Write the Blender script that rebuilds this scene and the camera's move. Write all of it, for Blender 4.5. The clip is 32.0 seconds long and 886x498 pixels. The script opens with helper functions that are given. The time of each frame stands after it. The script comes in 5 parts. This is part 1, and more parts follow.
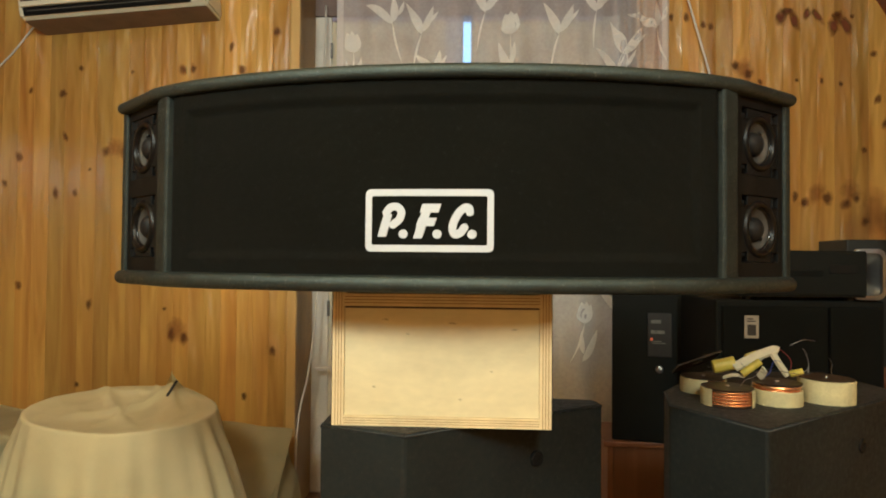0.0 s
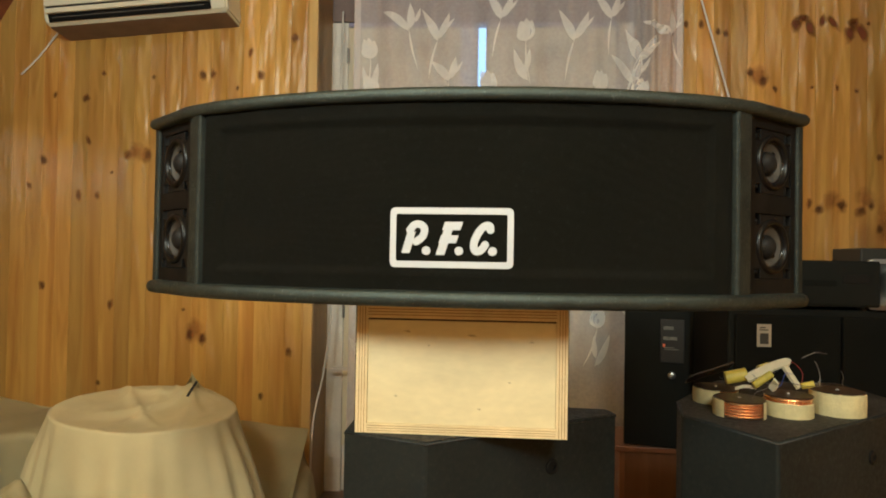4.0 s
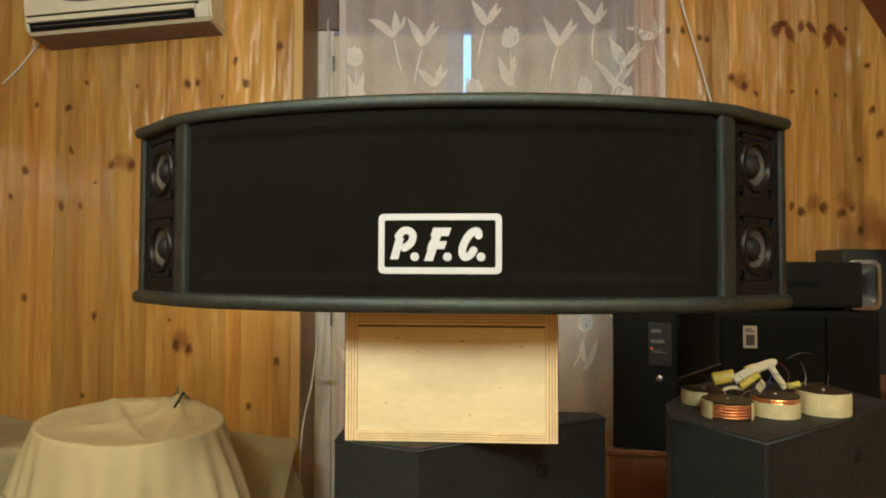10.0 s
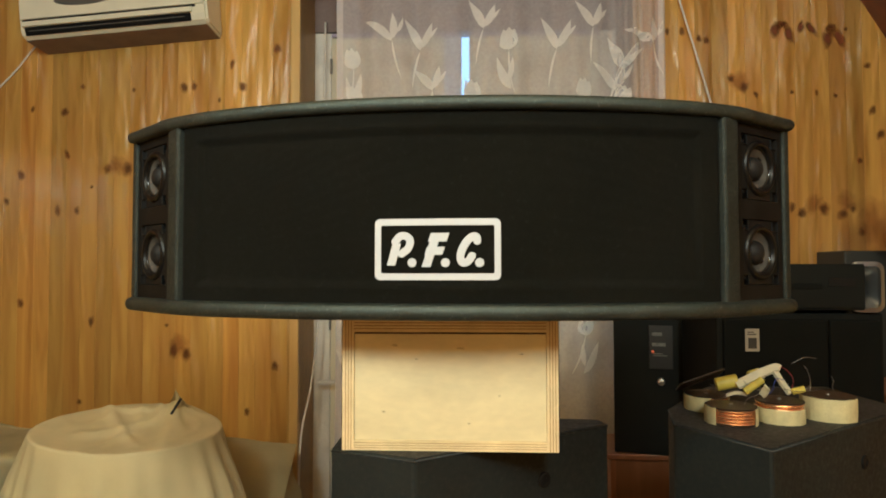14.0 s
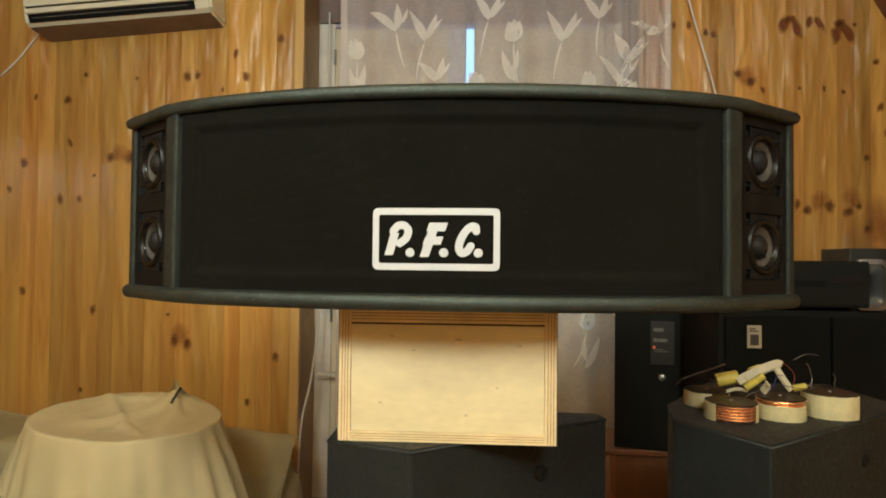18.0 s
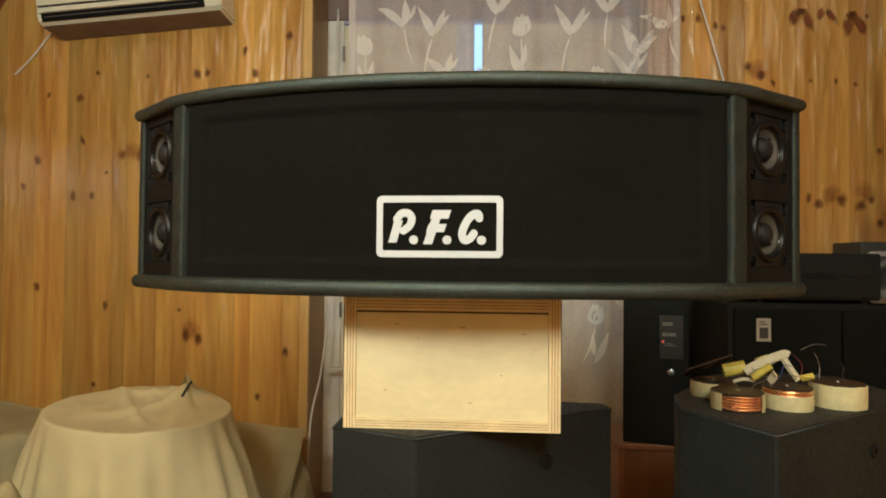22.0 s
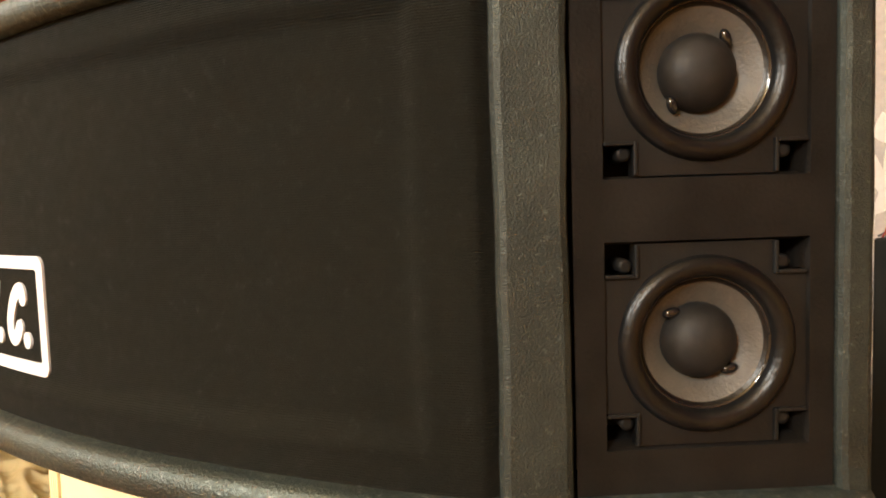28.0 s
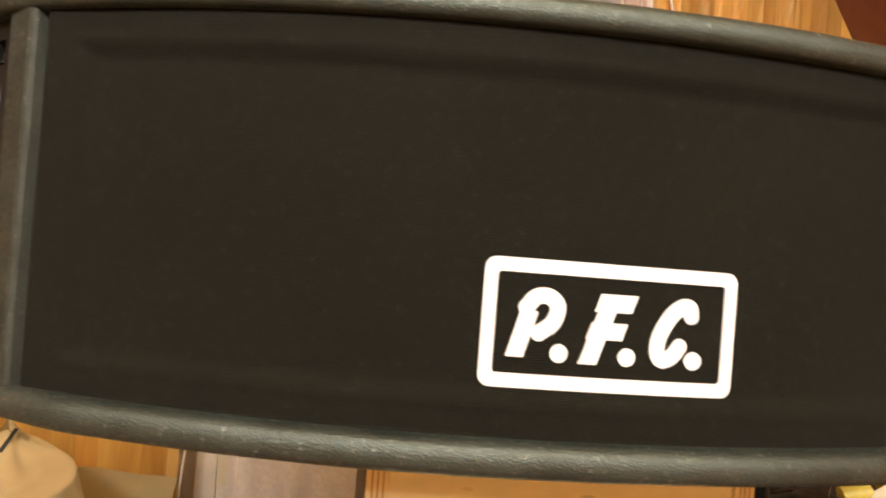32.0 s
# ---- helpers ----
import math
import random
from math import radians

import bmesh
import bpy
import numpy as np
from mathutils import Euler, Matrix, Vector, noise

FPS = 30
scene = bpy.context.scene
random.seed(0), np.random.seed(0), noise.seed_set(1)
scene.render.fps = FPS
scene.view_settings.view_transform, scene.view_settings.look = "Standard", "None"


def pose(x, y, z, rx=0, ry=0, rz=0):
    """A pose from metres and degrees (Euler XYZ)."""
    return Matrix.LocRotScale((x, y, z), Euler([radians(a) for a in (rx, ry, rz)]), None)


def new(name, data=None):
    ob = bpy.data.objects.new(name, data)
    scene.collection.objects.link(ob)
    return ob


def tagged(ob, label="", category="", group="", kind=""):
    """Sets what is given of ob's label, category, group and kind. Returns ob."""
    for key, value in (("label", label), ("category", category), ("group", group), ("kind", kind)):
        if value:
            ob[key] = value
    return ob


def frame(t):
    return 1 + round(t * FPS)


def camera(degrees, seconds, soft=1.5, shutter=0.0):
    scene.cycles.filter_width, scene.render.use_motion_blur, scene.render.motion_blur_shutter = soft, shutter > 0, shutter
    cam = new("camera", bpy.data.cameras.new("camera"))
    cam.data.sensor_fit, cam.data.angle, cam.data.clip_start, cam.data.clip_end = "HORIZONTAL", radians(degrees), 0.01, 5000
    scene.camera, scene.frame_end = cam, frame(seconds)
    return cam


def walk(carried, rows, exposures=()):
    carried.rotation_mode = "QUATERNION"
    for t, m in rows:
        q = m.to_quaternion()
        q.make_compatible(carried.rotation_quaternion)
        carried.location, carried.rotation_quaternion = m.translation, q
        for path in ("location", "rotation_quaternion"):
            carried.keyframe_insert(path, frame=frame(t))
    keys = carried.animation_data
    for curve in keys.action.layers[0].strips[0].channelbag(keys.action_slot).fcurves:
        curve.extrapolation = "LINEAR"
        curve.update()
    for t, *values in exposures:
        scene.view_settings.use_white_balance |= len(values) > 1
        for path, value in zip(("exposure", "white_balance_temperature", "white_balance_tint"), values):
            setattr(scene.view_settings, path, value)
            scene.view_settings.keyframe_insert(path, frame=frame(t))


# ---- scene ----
cam = camera(72.0, 32.0, soft=1.9, shutter=0.4)
# seconds, eye, yaw, pitch, roll
PATH = [
    (0, 0.1057, -0.9790, 1.0824, 4.82, 1.15, 0.52),
    (0.5, 0.0885, -0.9802, 1.0781, 4.91, 0.83, 0.78),
    (1, 0.0864, -0.9907, 1.0906, 2.49, 0.70, -0.26),
    (1.5, 0.0738, -0.9971, 1.0891, 1.10, 0.47, -0.85),
    (2, 0.0796, -1.0083, 1.0888, 2.46, 1.03, -1.97),
    (2.5, 0.0610, -1.0227, 1.1023, 5.35, 1.30, -1.00),
    (3, 0.0963, -1.0272, 1.1145, 5.87, 1.45, 0.07),
    (3.5, 0.0932, -1.0201, 1.1125, 5.94, 1.06, 1.00),
    (5.5, 0.0850, -1.0212, 1.1101, 5.29, 0.99, 0.47),
    (6, 0.0793, -1.0287, 1.1131, 5.19, 1.13, 0.38),
    (6.5, 0.0825, -1.0208, 1.1088, 5.16, 1.25, 0.44),
    (7, 0.0896, -1.0157, 1.1104, 4.92, 1.31, 0.45),
    (7.5, 0.0885, -1.0178, 1.1102, 5.11, 1.43, 0.39),
    (8, 0.0905, -1.0188, 1.1082, 5.03, 1.45, 0.35),
    (8.5, 0.0897, -1.0217, 1.1107, 4.90, 1.57, 0.27),
    (9, 0.0890, -1.0207, 1.1103, 4.74, 1.57, 0.28),
    (9.5, 0.0895, -1.0211, 1.1120, 4.60, 1.64, 0.32),
    (10, 0.0891, -1.0215, 1.1098, 4.66, 1.64, 0.21),
    (10.5, 0.0946, -1.0146, 1.1062, 4.64, 1.51, 0.12),
    (11, 0.0935, -1.0104, 1.1114, 4.62, 1.63, 0.09),
    (11.5, 0.0958, -1.0043, 1.1037, 4.57, 1.45, 0.14),
    (12, 0.0963, -1.0050, 1.1102, 4.67, 1.52, 0.02),
    (12.5, 0.0987, -0.9977, 1.1128, 4.57, 1.68, 0.23),
    (13, 0.0984, -0.9977, 1.1113, 4.58, 1.67, 0.27),
    (13.5, 0.0994, -0.9998, 1.1139, 4.43, 1.73, 0.17),
    (14, 0.0901, -1.0005, 1.1161, 4.61, 1.85, -0.08),
    (14.5, 0.0964, -0.9932, 1.1186, 4.65, 1.86, 0.02),
    (16.5, 0.0952, -0.9864, 1.1214, 4.87, 1.67, 0.41),
    (17, 0.1002, -0.9837, 1.1154, 4.97, 1.37, 0.31),
    (17.5, 0.1018, -0.9827, 1.1162, 4.91, 1.35, 0.46),
    (18, 0.0976, -0.9886, 1.1098, 4.94, 1.29, 0.65),
    (18.5, 0.0958, -0.9898, 1.1101, 4.75, 1.09, 0.74),
    (19, 0.0970, -0.9893, 1.1128, 4.57, 1.24, 0.58),
    (19.5, 0.0954, -0.9896, 1.1014, 4.58, 0.98, 0.46),
    (20, 0.0951, -0.9870, 1.0960, 4.43, 1.04, 0.52),
    (20.5, 0.0916, -0.9902, 1.1068, 4.52, 1.31, 0.55),
    (21, 0.0914, -0.9921, 1.1051, 4.59, 1.28, 0.71),
    (21.5, 0.0965, -0.9891, 1.1003, 5.12, 1.04, 0.37),
    (22, 0.1100, -0.9926, 1.0911, 5.93, 1.16, 0.53),
    (22.5, 0.1032, -0.9896, 1.0983, 5.84, 1.18, -0.13),
    (23, 0.1106, -0.9793, 1.0816, 5.67, 0.70, -0.12),
    (23.5, 0.1313, -0.9830, 1.0742, 5.59, 0.47, 0.31),
    (24, 0.1403, -0.9645, 1.0880, 4.58, 1.47, -0.12),
    (24.5, 0.1666, -0.9392, 1.0798, 6.56, 0.42, -0.76),
    (26.5, 0.6424, -0.3792, 1.1979, 31.23, -6.43, -2.71),
    (27, 0.6768, -0.2276, 1.1826, 35.65, -6.00, -2.20),
    (27.5, 0.6675, -0.1694, 1.1860, 38.93, -1.04, -1.03),
    (28, 0.6645, -0.2044, 1.2269, 36.27, -3.76, -1.89),
    (28.5, 0.6308, -0.2380, 1.1787, 32.49, -0.86, -1.40),
    (29, 0.4910, -0.3193, 1.2002, 19.17, -1.72, -0.71),
    (29.5, 0.3944, -0.3263, 1.1852, 17.10, -2.95, -2.28),
    (30, 0.3028, -0.3997, 1.1858, 10.54, -1.68, -2.05),
    (30.5, 0.1263, -0.4867, 1.1945, 1.22, -1.71, -1.21),
    (31, -0.0010, -0.4979, 1.1769, -0.58, -0.14, 0.93),
    (31.5, -0.0924, -0.4627, 1.1736, -4.32, 1.75, 2.77),
    (32, -0.1896, -0.4663, 1.1975, -6.18, 0.40, 4.40),
]
EXPOSURES = [(t, stops, warm, tint) for t, stops, warm, tint in ((0.0, 0.0, 5450, -3), (24.5, 0.0, 5450, -3), (26.5, -0.28, 5500, 1), (27.0, -0.32, 5550, 3), (27.5, 0.5, 5750, 8), (28.0, 1.15, 5850, 11), (29.0, 1.25, 6100, 16), (30.0, 1.0, 6000, 14), (31.0, 0.82, 5950, 14), (32.0, 0.95, 5950, 14))]
walk(cam, [(t, pose(x, y, z, 90 + pitch, 0, yaw) @ pose(0, 0, 0, 0, 0, roll)) for t, x, y, z, yaw, pitch, roll in PATH], EXPOSURES)

# ---- light: a warm ceiling lamp behind the walker, dusk outside the window ----
world = bpy.data.worlds.new("dusk")
world.use_nodes = True
scene.world = world
sky = world.node_tree.nodes.new("ShaderNodeTexSky")
sky.sky_type, sky.sun_disc = "NISHITA", False
sky.sun_elevation, sky.sun_rotation = radians(4), radians(200)
world.node_tree.links.new(sky.outputs[0], world.node_tree.nodes["Background"].inputs[0])
world.node_tree.nodes["Background"].inputs[1].default_value = 0.06


def lamp(name, place, power, colour, size):
    data = bpy.data.lights.new(name, "POINT")
    data.energy, data.color, data.shadow_soft_size = power, colour, size
    ob = new(name, data)
    ob.location = place
    return ob


LAMP = Vector((-0.85, -1.60, 2.32))
lamp("bulb_light", LAMP, 122, (1.0, 0.94, 0.79), 0.26)
LAMP_2 = Vector((0.65, -2.30, 2.42))
lamp("bulb_light", LAMP_2, 168, (1.0, 0.94, 0.79), 0.28)

# ---- materials ----


def material(name, colour, rough=0.6, metal=0.0, vary=0.15, scale=8.0, bump=0.15, fine=120.0, coat=0.0, stretch=(1, 1, 1), spec=0.5, scuff=0.0, rubs=95):
    """A painted or plain surface: two scales of tone, fine relief."""
    m = bpy.data.materials.new(name)
    m.use_nodes = True
    t = m.node_tree
    n, l, b = t.nodes, t.links, t.nodes["Principled BSDF"]
    b.inputs["Roughness"].default_value = rough
    b.inputs["Metallic"].default_value = metal
    b.inputs["Coat Weight"].default_value = coat
    b.inputs["Specular IOR Level"].default_value = spec
    co = n.new("ShaderNodeTexCoord")
    mp = n.new("ShaderNodeMapping")
    mp.inputs["Scale"].default_value = stretch
    l.new(co.outputs["Object"], mp.inputs[0])
    big, small = n.new("ShaderNodeTexNoise"), n.new("ShaderNodeTexNoise")
    big.inputs["Scale"].default_value, big.inputs["Detail"].default_value = scale, 4
    small.inputs["Scale"].default_value, small.inputs["Detail"].default_value = fine, 3
    l.new(mp.outputs[0], big.inputs["Vector"])
    l.new(mp.outputs[0], small.inputs["Vector"])
    mixer = n.new("ShaderNodeMath")
    mixer.operation = "MULTIPLY_ADD"
    mixer.inputs[1].default_value = 0.35
    l.new(small.outputs[0], mixer.inputs[0])
    l.new(big.outputs[0], mixer.inputs[2])
    ramp = n.new("ShaderNodeValToRGB")
    ramp.color_ramp.elements[0].position, ramp.color_ramp.elements[1].position = 0.4, 0.95
    ramp.color_ramp.elements[0].color = [c * (1 - vary) for c in colour] + [1]
    ramp.color_ramp.elements[1].color = [min(1, c * (1 + vary)) for c in colour] + [1]
    l.new(mixer.outputs[0], ramp.inputs[0])
    last = ramp.outputs[0]
    if scuff:
        # scattered pale rubs and specks
        rub, cut, mix = n.new("ShaderNodeTexNoise"), n.new("ShaderNodeValToRGB"), n.new("ShaderNodeMix")
        rub.inputs["Scale"].default_value, rub.inputs["Detail"].default_value = rubs, 8
        rub.inputs["Roughness"].default_value = 0.72
        l.new(co.outputs["Object"], rub.inputs["Vector"])
        cut.color_ramp.elements[0].position, cut.color_ramp.elements[1].position = 0.59, 0.78
        l.new(rub.outputs[0], cut.inputs[0])
        mix.data_type = "RGBA"
        l.new(cut.outputs[0], mix.inputs["Factor"])
        l.new(last, mix.inputs["A"])
        mix.inputs["B"].default_value = [scuff * k for k in (0.97, 1.0, 0.91)] + [1]
        last = mix.outputs["Result"]
    l.new(last, b.inputs["Base Color"])
    if scuff:
        shine = n.new("ShaderNodeMapRange")
        shine.inputs["From Min"].default_value, shine.inputs["From Max"].default_value = 0.35, 0.7
        shine.inputs["To Min"].default_value, shine.inputs["To Max"].default_value = min(1, rough + 0.2), max(0.1, rough - 0.16)
        l.new(rub.outputs[0], shine.inputs["Value"])
        l.new(shine.outputs[0], b.inputs["Roughness"])
    if bump:
        bp = n.new("ShaderNodeBump")
        bp.inputs["Strength"].default_value, bp.inputs["Distance"].default_value = bump, 0.002
        l.new(small.outputs[0], bp.inputs["Height"])
        l.new(bp.outputs[0], b.inputs["Normal"])
    return m


def pine(name, pale, dark, knot, along="Z", rough=0.38, coat=0.25, knots=1.0, spec=0.5, uneven=0.002):
    """Lacquered pine: long grain, darker years, knots; each board shifted by its own random number."""
    m = bpy.data.materials.new(name)
    m.use_nodes = True
    t = m.node_tree
    n, l, b = t.nodes, t.links, t.nodes["Principled BSDF"]
    b.inputs["Roughness"].default_value, b.inputs["Coat Weight"].default_value = rough, coat
    b.inputs["Coat Roughness"].default_value, b.inputs["Coat IOR"].default_value = 0.21, 1.6
    b.inputs["Specular IOR Level"].default_value = spec
    co, info = n.new("ShaderNodeTexCoord"), n.new("ShaderNodeObjectInfo")
    shift = n.new("ShaderNodeVectorMath")
    shift.operation = "MULTIPLY_ADD"
    l.new(info.outputs["Random"], shift.inputs[0])
    shift.inputs[1].default_value = (37.0, 11.0, 53.0)
    l.new(co.outputs["Object"], shift.inputs[2])

    def mapped(sc):
        mp = n.new("ShaderNodeMapping")
        mp.inputs["Scale"].default_value = sc if along == "Z" else (sc[2], sc[1], sc[0])
        l.new(shift.outputs[0], mp.inputs[0])
        return mp

    grain = n.new("ShaderNodeTexNoise")
    grain.inputs["Scale"].default_value, grain.inputs["Detail"].default_value = 1.0, 6
    l.new(mapped((90, 90, 2.2)).outputs[0], grain.inputs["Vector"])
    years = n.new("ShaderNodeTexNoise")
    years.inputs["Scale"].default_value, years.inputs["Detail"].default_value = 1.0, 3
    years.inputs["Distortion"].default_value = 1.1
    l.new(mapped((11, 11, 0.8)).outputs[0], years.inputs["Vector"])
    add = n.new("ShaderNodeMath")
    add.operation = "MULTIPLY_ADD"
    add.inputs[1].default_value = 0.06
    l.new(grain.outputs[0], add.inputs[0])
    l.new(years.outputs[0], add.inputs[2])
    ramp = n.new("ShaderNodeValToRGB")
    ramp.color_ramp.elements[0].position, ramp.color_ramp.elements[1].position = 0.30, 0.84
    ramp.color_ramp.elements[0].color, ramp.color_ramp.elements[1].color = [*dark, 1], [*pale, 1]
    l.new(add.outputs[0], ramp.inputs[0])
    # each board a little lighter or darker
    tone = n.new("ShaderNodeMapRange")
    tone.inputs["To Min"].default_value, tone.inputs["To Max"].default_value = 0.72, 1.20
    l.new(info.outputs["Random"], tone.inputs["Value"])
    toned = n.new("ShaderNodeVectorMath")
    toned.operation = "SCALE"
    l.new(ramp.outputs[0], toned.inputs[0])
    l.new(tone.outputs[0], toned.inputs["Scale"])
    # some boards are redder than others
    spin, turn_red, reddish = n.new("ShaderNodeMath"), n.new("ShaderNodeMath"), n.new("ShaderNodeMix")
    spin.operation, spin.inputs[1].default_value = "MULTIPLY", 7.31
    l.new(info.outputs["Random"], spin.inputs[0])
    turn_red.operation = "FRACT"
    l.new(spin.outputs[0], turn_red.inputs[0])
    reddish.data_type, reddish.blend_type = "RGBA", "MULTIPLY"
    l.new(turn_red.outputs[0], reddish.inputs["Factor"])
    l.new(toned.outputs[0], reddish.inputs["A"])
    reddish.inputs["B"].default_value = (1.0, 0.87, 0.76, 1)
    last = reddish.outputs["Result"]
    if knots:
        # knots lie in the plane of the board's face; only some cells hold one
        flat, turned = n.new("ShaderNodeSeparateXYZ"), n.new("ShaderNodeCombineXYZ")
        l.new(mapped((10, 10, 6.0)).outputs[0], flat.inputs[0])
        l.new(flat.outputs["X"], turned.inputs["X"])
        l.new(flat.outputs["Z"], turned.inputs["Y"])
        wob = n.new("ShaderNodeTexNoise")
        wob.inputs["Scale"].default_value = 3.0
        l.new(turned.outputs[0], wob.inputs["Vector"])
        vor = n.new("ShaderNodeTexVoronoi")
        vor.voronoi_dimensions = "2D"
        vor.inputs["Scale"].default_value = 1.0
        l.new(turned.outputs[0], vor.inputs["Vector"])
        dist = n.new("ShaderNodeMath")
        dist.operation = "MULTIPLY_ADD"
        dist.inputs[1].default_value = 0.16
        l.new(wob.outputs[0], dist.inputs[0])
        l.new(vor.outputs["Distance"], dist.inputs[2])
        kr = n.new("ShaderNodeValToRGB")
        el = kr.color_ramp.elements
        el[0].position, el[0].color = 0.15, (0.95, 0.95, 0.95, 1)
        el[1].position, el[1].color = 0.48, (0, 0, 0, 1)
        mid = el.new(0.22)
        mid.color = (0.42, 0.42, 0.42, 1)
        l.new(dist.outputs[0], kr.inputs[0])
        pick, some = n.new("ShaderNodeSeparateColor"), n.new("ShaderNodeMath")
        some.operation, some.inputs[1].default_value = "GREATER_THAN", 0.95
        l.new(vor.outputs["Color"], pick.inputs[0])
        l.new(pick.outputs[0], some.inputs[0])
        much = n.new("ShaderNodeMath")
        much.operation = "MULTIPLY"
        l.new(kr.outputs[0], much.inputs[0])
        l.new(some.outputs[0], much.inputs[1])
        share = n.new("ShaderNodeMath")
        share.operation, share.inputs[1].default_value = "MULTIPLY", knots
        l.new(much.outputs[0], share.inputs[0])
        mix = n.new("ShaderNodeMix")
        mix.data_type = "RGBA"
        l.new(share.outputs[0], mix.inputs["Factor"])
        l.new(last, mix.inputs["A"])
        mix.inputs["B"].default_value = [*knot, 1]
        last = mix.outputs["Result"]
    l.new(last, b.inputs["Base Color"])
    bp = n.new("ShaderNodeBump")
    bp.inputs["Strength"].default_value, bp.inputs["Distance"].default_value = 0.07, 0.004
    l.new(add.outputs[0], bp.inputs["Height"])
    # the boards are planed unevenly, so the lacquer glints in soft upright patches
    wave, swell = n.new("ShaderNodeTexNoise"), n.new("ShaderNodeBump")
    wave.inputs["Scale"].default_value, wave.inputs["Detail"].default_value = 1.0, 2
    l.new(mapped((9, 9, 2.2)).outputs[0], wave.inputs["Vector"])
    swell.inputs["Strength"].default_value, swell.inputs["Distance"].default_value = 0.9, uneven
    bulge = n.new("ShaderNodeMapRange")
    bulge.interpolation_type = "SMOOTHSTEP"
    bulge.inputs["From Min"].default_value, bulge.inputs["From Max"].default_value = 0.40, 0.78
    l.new(wave.outputs[0], bulge.inputs["Value"])
    l.new(bulge.outputs[0], swell.inputs["Height"])
    l.new(swell.outputs[0], bp.inputs["Normal"])
    l.new(swell.outputs[0], b.inputs["Coat Normal"])
    l.new(bp.outputs[0], b.inputs["Normal"])
    return m


def sheer(name, colour, through_share, fold=0.0):
    m = bpy.data.materials.new(name)
    m.use_nodes = True
    t = m.node_tree
    n, l = t.nodes, t.links
    n.remove(n["Principled BSDF"])
    clear, cloth, light, both, mix = (n.new("ShaderNode" + k) for k in ("BsdfTransparent", "BsdfDiffuse", "BsdfTranslucent", "MixShader", "MixShader"))
    cloth.inputs[0].default_value = light.inputs[0].default_value = [*colour, 1]
    co, weave, ramp = n.new("ShaderNodeTexCoord"), n.new("ShaderNodeTexNoise"), n.new("ShaderNodeMapRange")
    weave.inputs["Scale"].default_value = 60
    l.new(co.outputs["Object"], weave.inputs["Vector"])
    l.new(weave.outputs[0], ramp.inputs["Value"])
    ramp.inputs["To Min"].default_value, ramp.inputs["To Max"].default_value = 1 - through_share - 0.08, 1 - through_share + 0.08
    both.inputs[0].default_value = 0.15
    l.new(cloth.outputs[0], both.inputs[1])
    l.new(light.outputs[0], both.inputs[2])
    l.new(ramp.outputs[0], mix.inputs[0])
    l.new(clear.outputs[0], mix.inputs[1])
    l.new(both.outputs[0], mix.inputs[2])
    l.new(mix.outputs[0], n["Material Output"].inputs[0])
    return m


def stain(name, core, ring, most):
    """A soft-edged knot or stain soaked into the wood round the object's origin, one unit wide."""
    m = bpy.data.materials.new(name)
    m.use_nodes = True
    t = m.node_tree
    n, l, b = t.nodes, t.links, t.nodes["Principled BSDF"]
    b.inputs["Roughness"].default_value, b.inputs["Coat Weight"].default_value = 0.4, 0.4
    co, info = n.new("ShaderNodeTexCoord"), n.new("ShaderNodeObjectInfo")
    flat = n.new("ShaderNodeVectorMath")
    flat.operation = "MULTIPLY"
    flat.inputs[1].default_value = (1, 0, 1)
    l.new(co.outputs["Object"], flat.inputs[0])
    far = n.new("ShaderNodeVectorMath")
    far.operation = "LENGTH"
    l.new(flat.outputs[0], far.inputs[0])
    shift = n.new("ShaderNodeVectorMath")
    shift.operation = "MULTIPLY_ADD"
    l.new(info.outputs["Random"], shift.inputs[0])
    shift.inputs[1].default_value = (31.0, 17.0, 43.0)
    l.new(flat.outputs[0], shift.inputs[2])
    wob = n.new("ShaderNodeTexNoise")
    wob.inputs["Scale"].default_value, wob.inputs["Detail"].default_value = 1.6, 4
    l.new(shift.outputs[0], wob.inputs["Vector"])
    off = n.new("ShaderNodeMath")
    off.operation, off.inputs[1].default_value = "MULTIPLY_ADD", 0.75
    l.new(wob.outputs[0], off.inputs[0])
    l.new(far.outputs["Value"], off.inputs[2])
    tone, veil = n.new("ShaderNodeValToRGB"), n.new("ShaderNodeValToRGB")
    e = tone.color_ramp.elements
    e[0].position, e[0].color, e[1].position, e[1].color = 0.52, [*core, 1], 0.90, [*ring, 1]
    e = veil.color_ramp.elements
    e[0].position, e[0].color, e[1].position, e[1].color = 0.58, [most] * 3 + [1], 1.25, (0, 0, 0, 1)
    e.new(0.82).color = [most * 0.45] * 3 + [1]
    l.new(off.outputs[0], tone.inputs[0])
    l.new(off.outputs[0], veil.inputs[0])
    l.new(tone.outputs[0], b.inputs["Base Color"])
    l.new(veil.outputs[0], b.inputs["Alpha"])
    return m


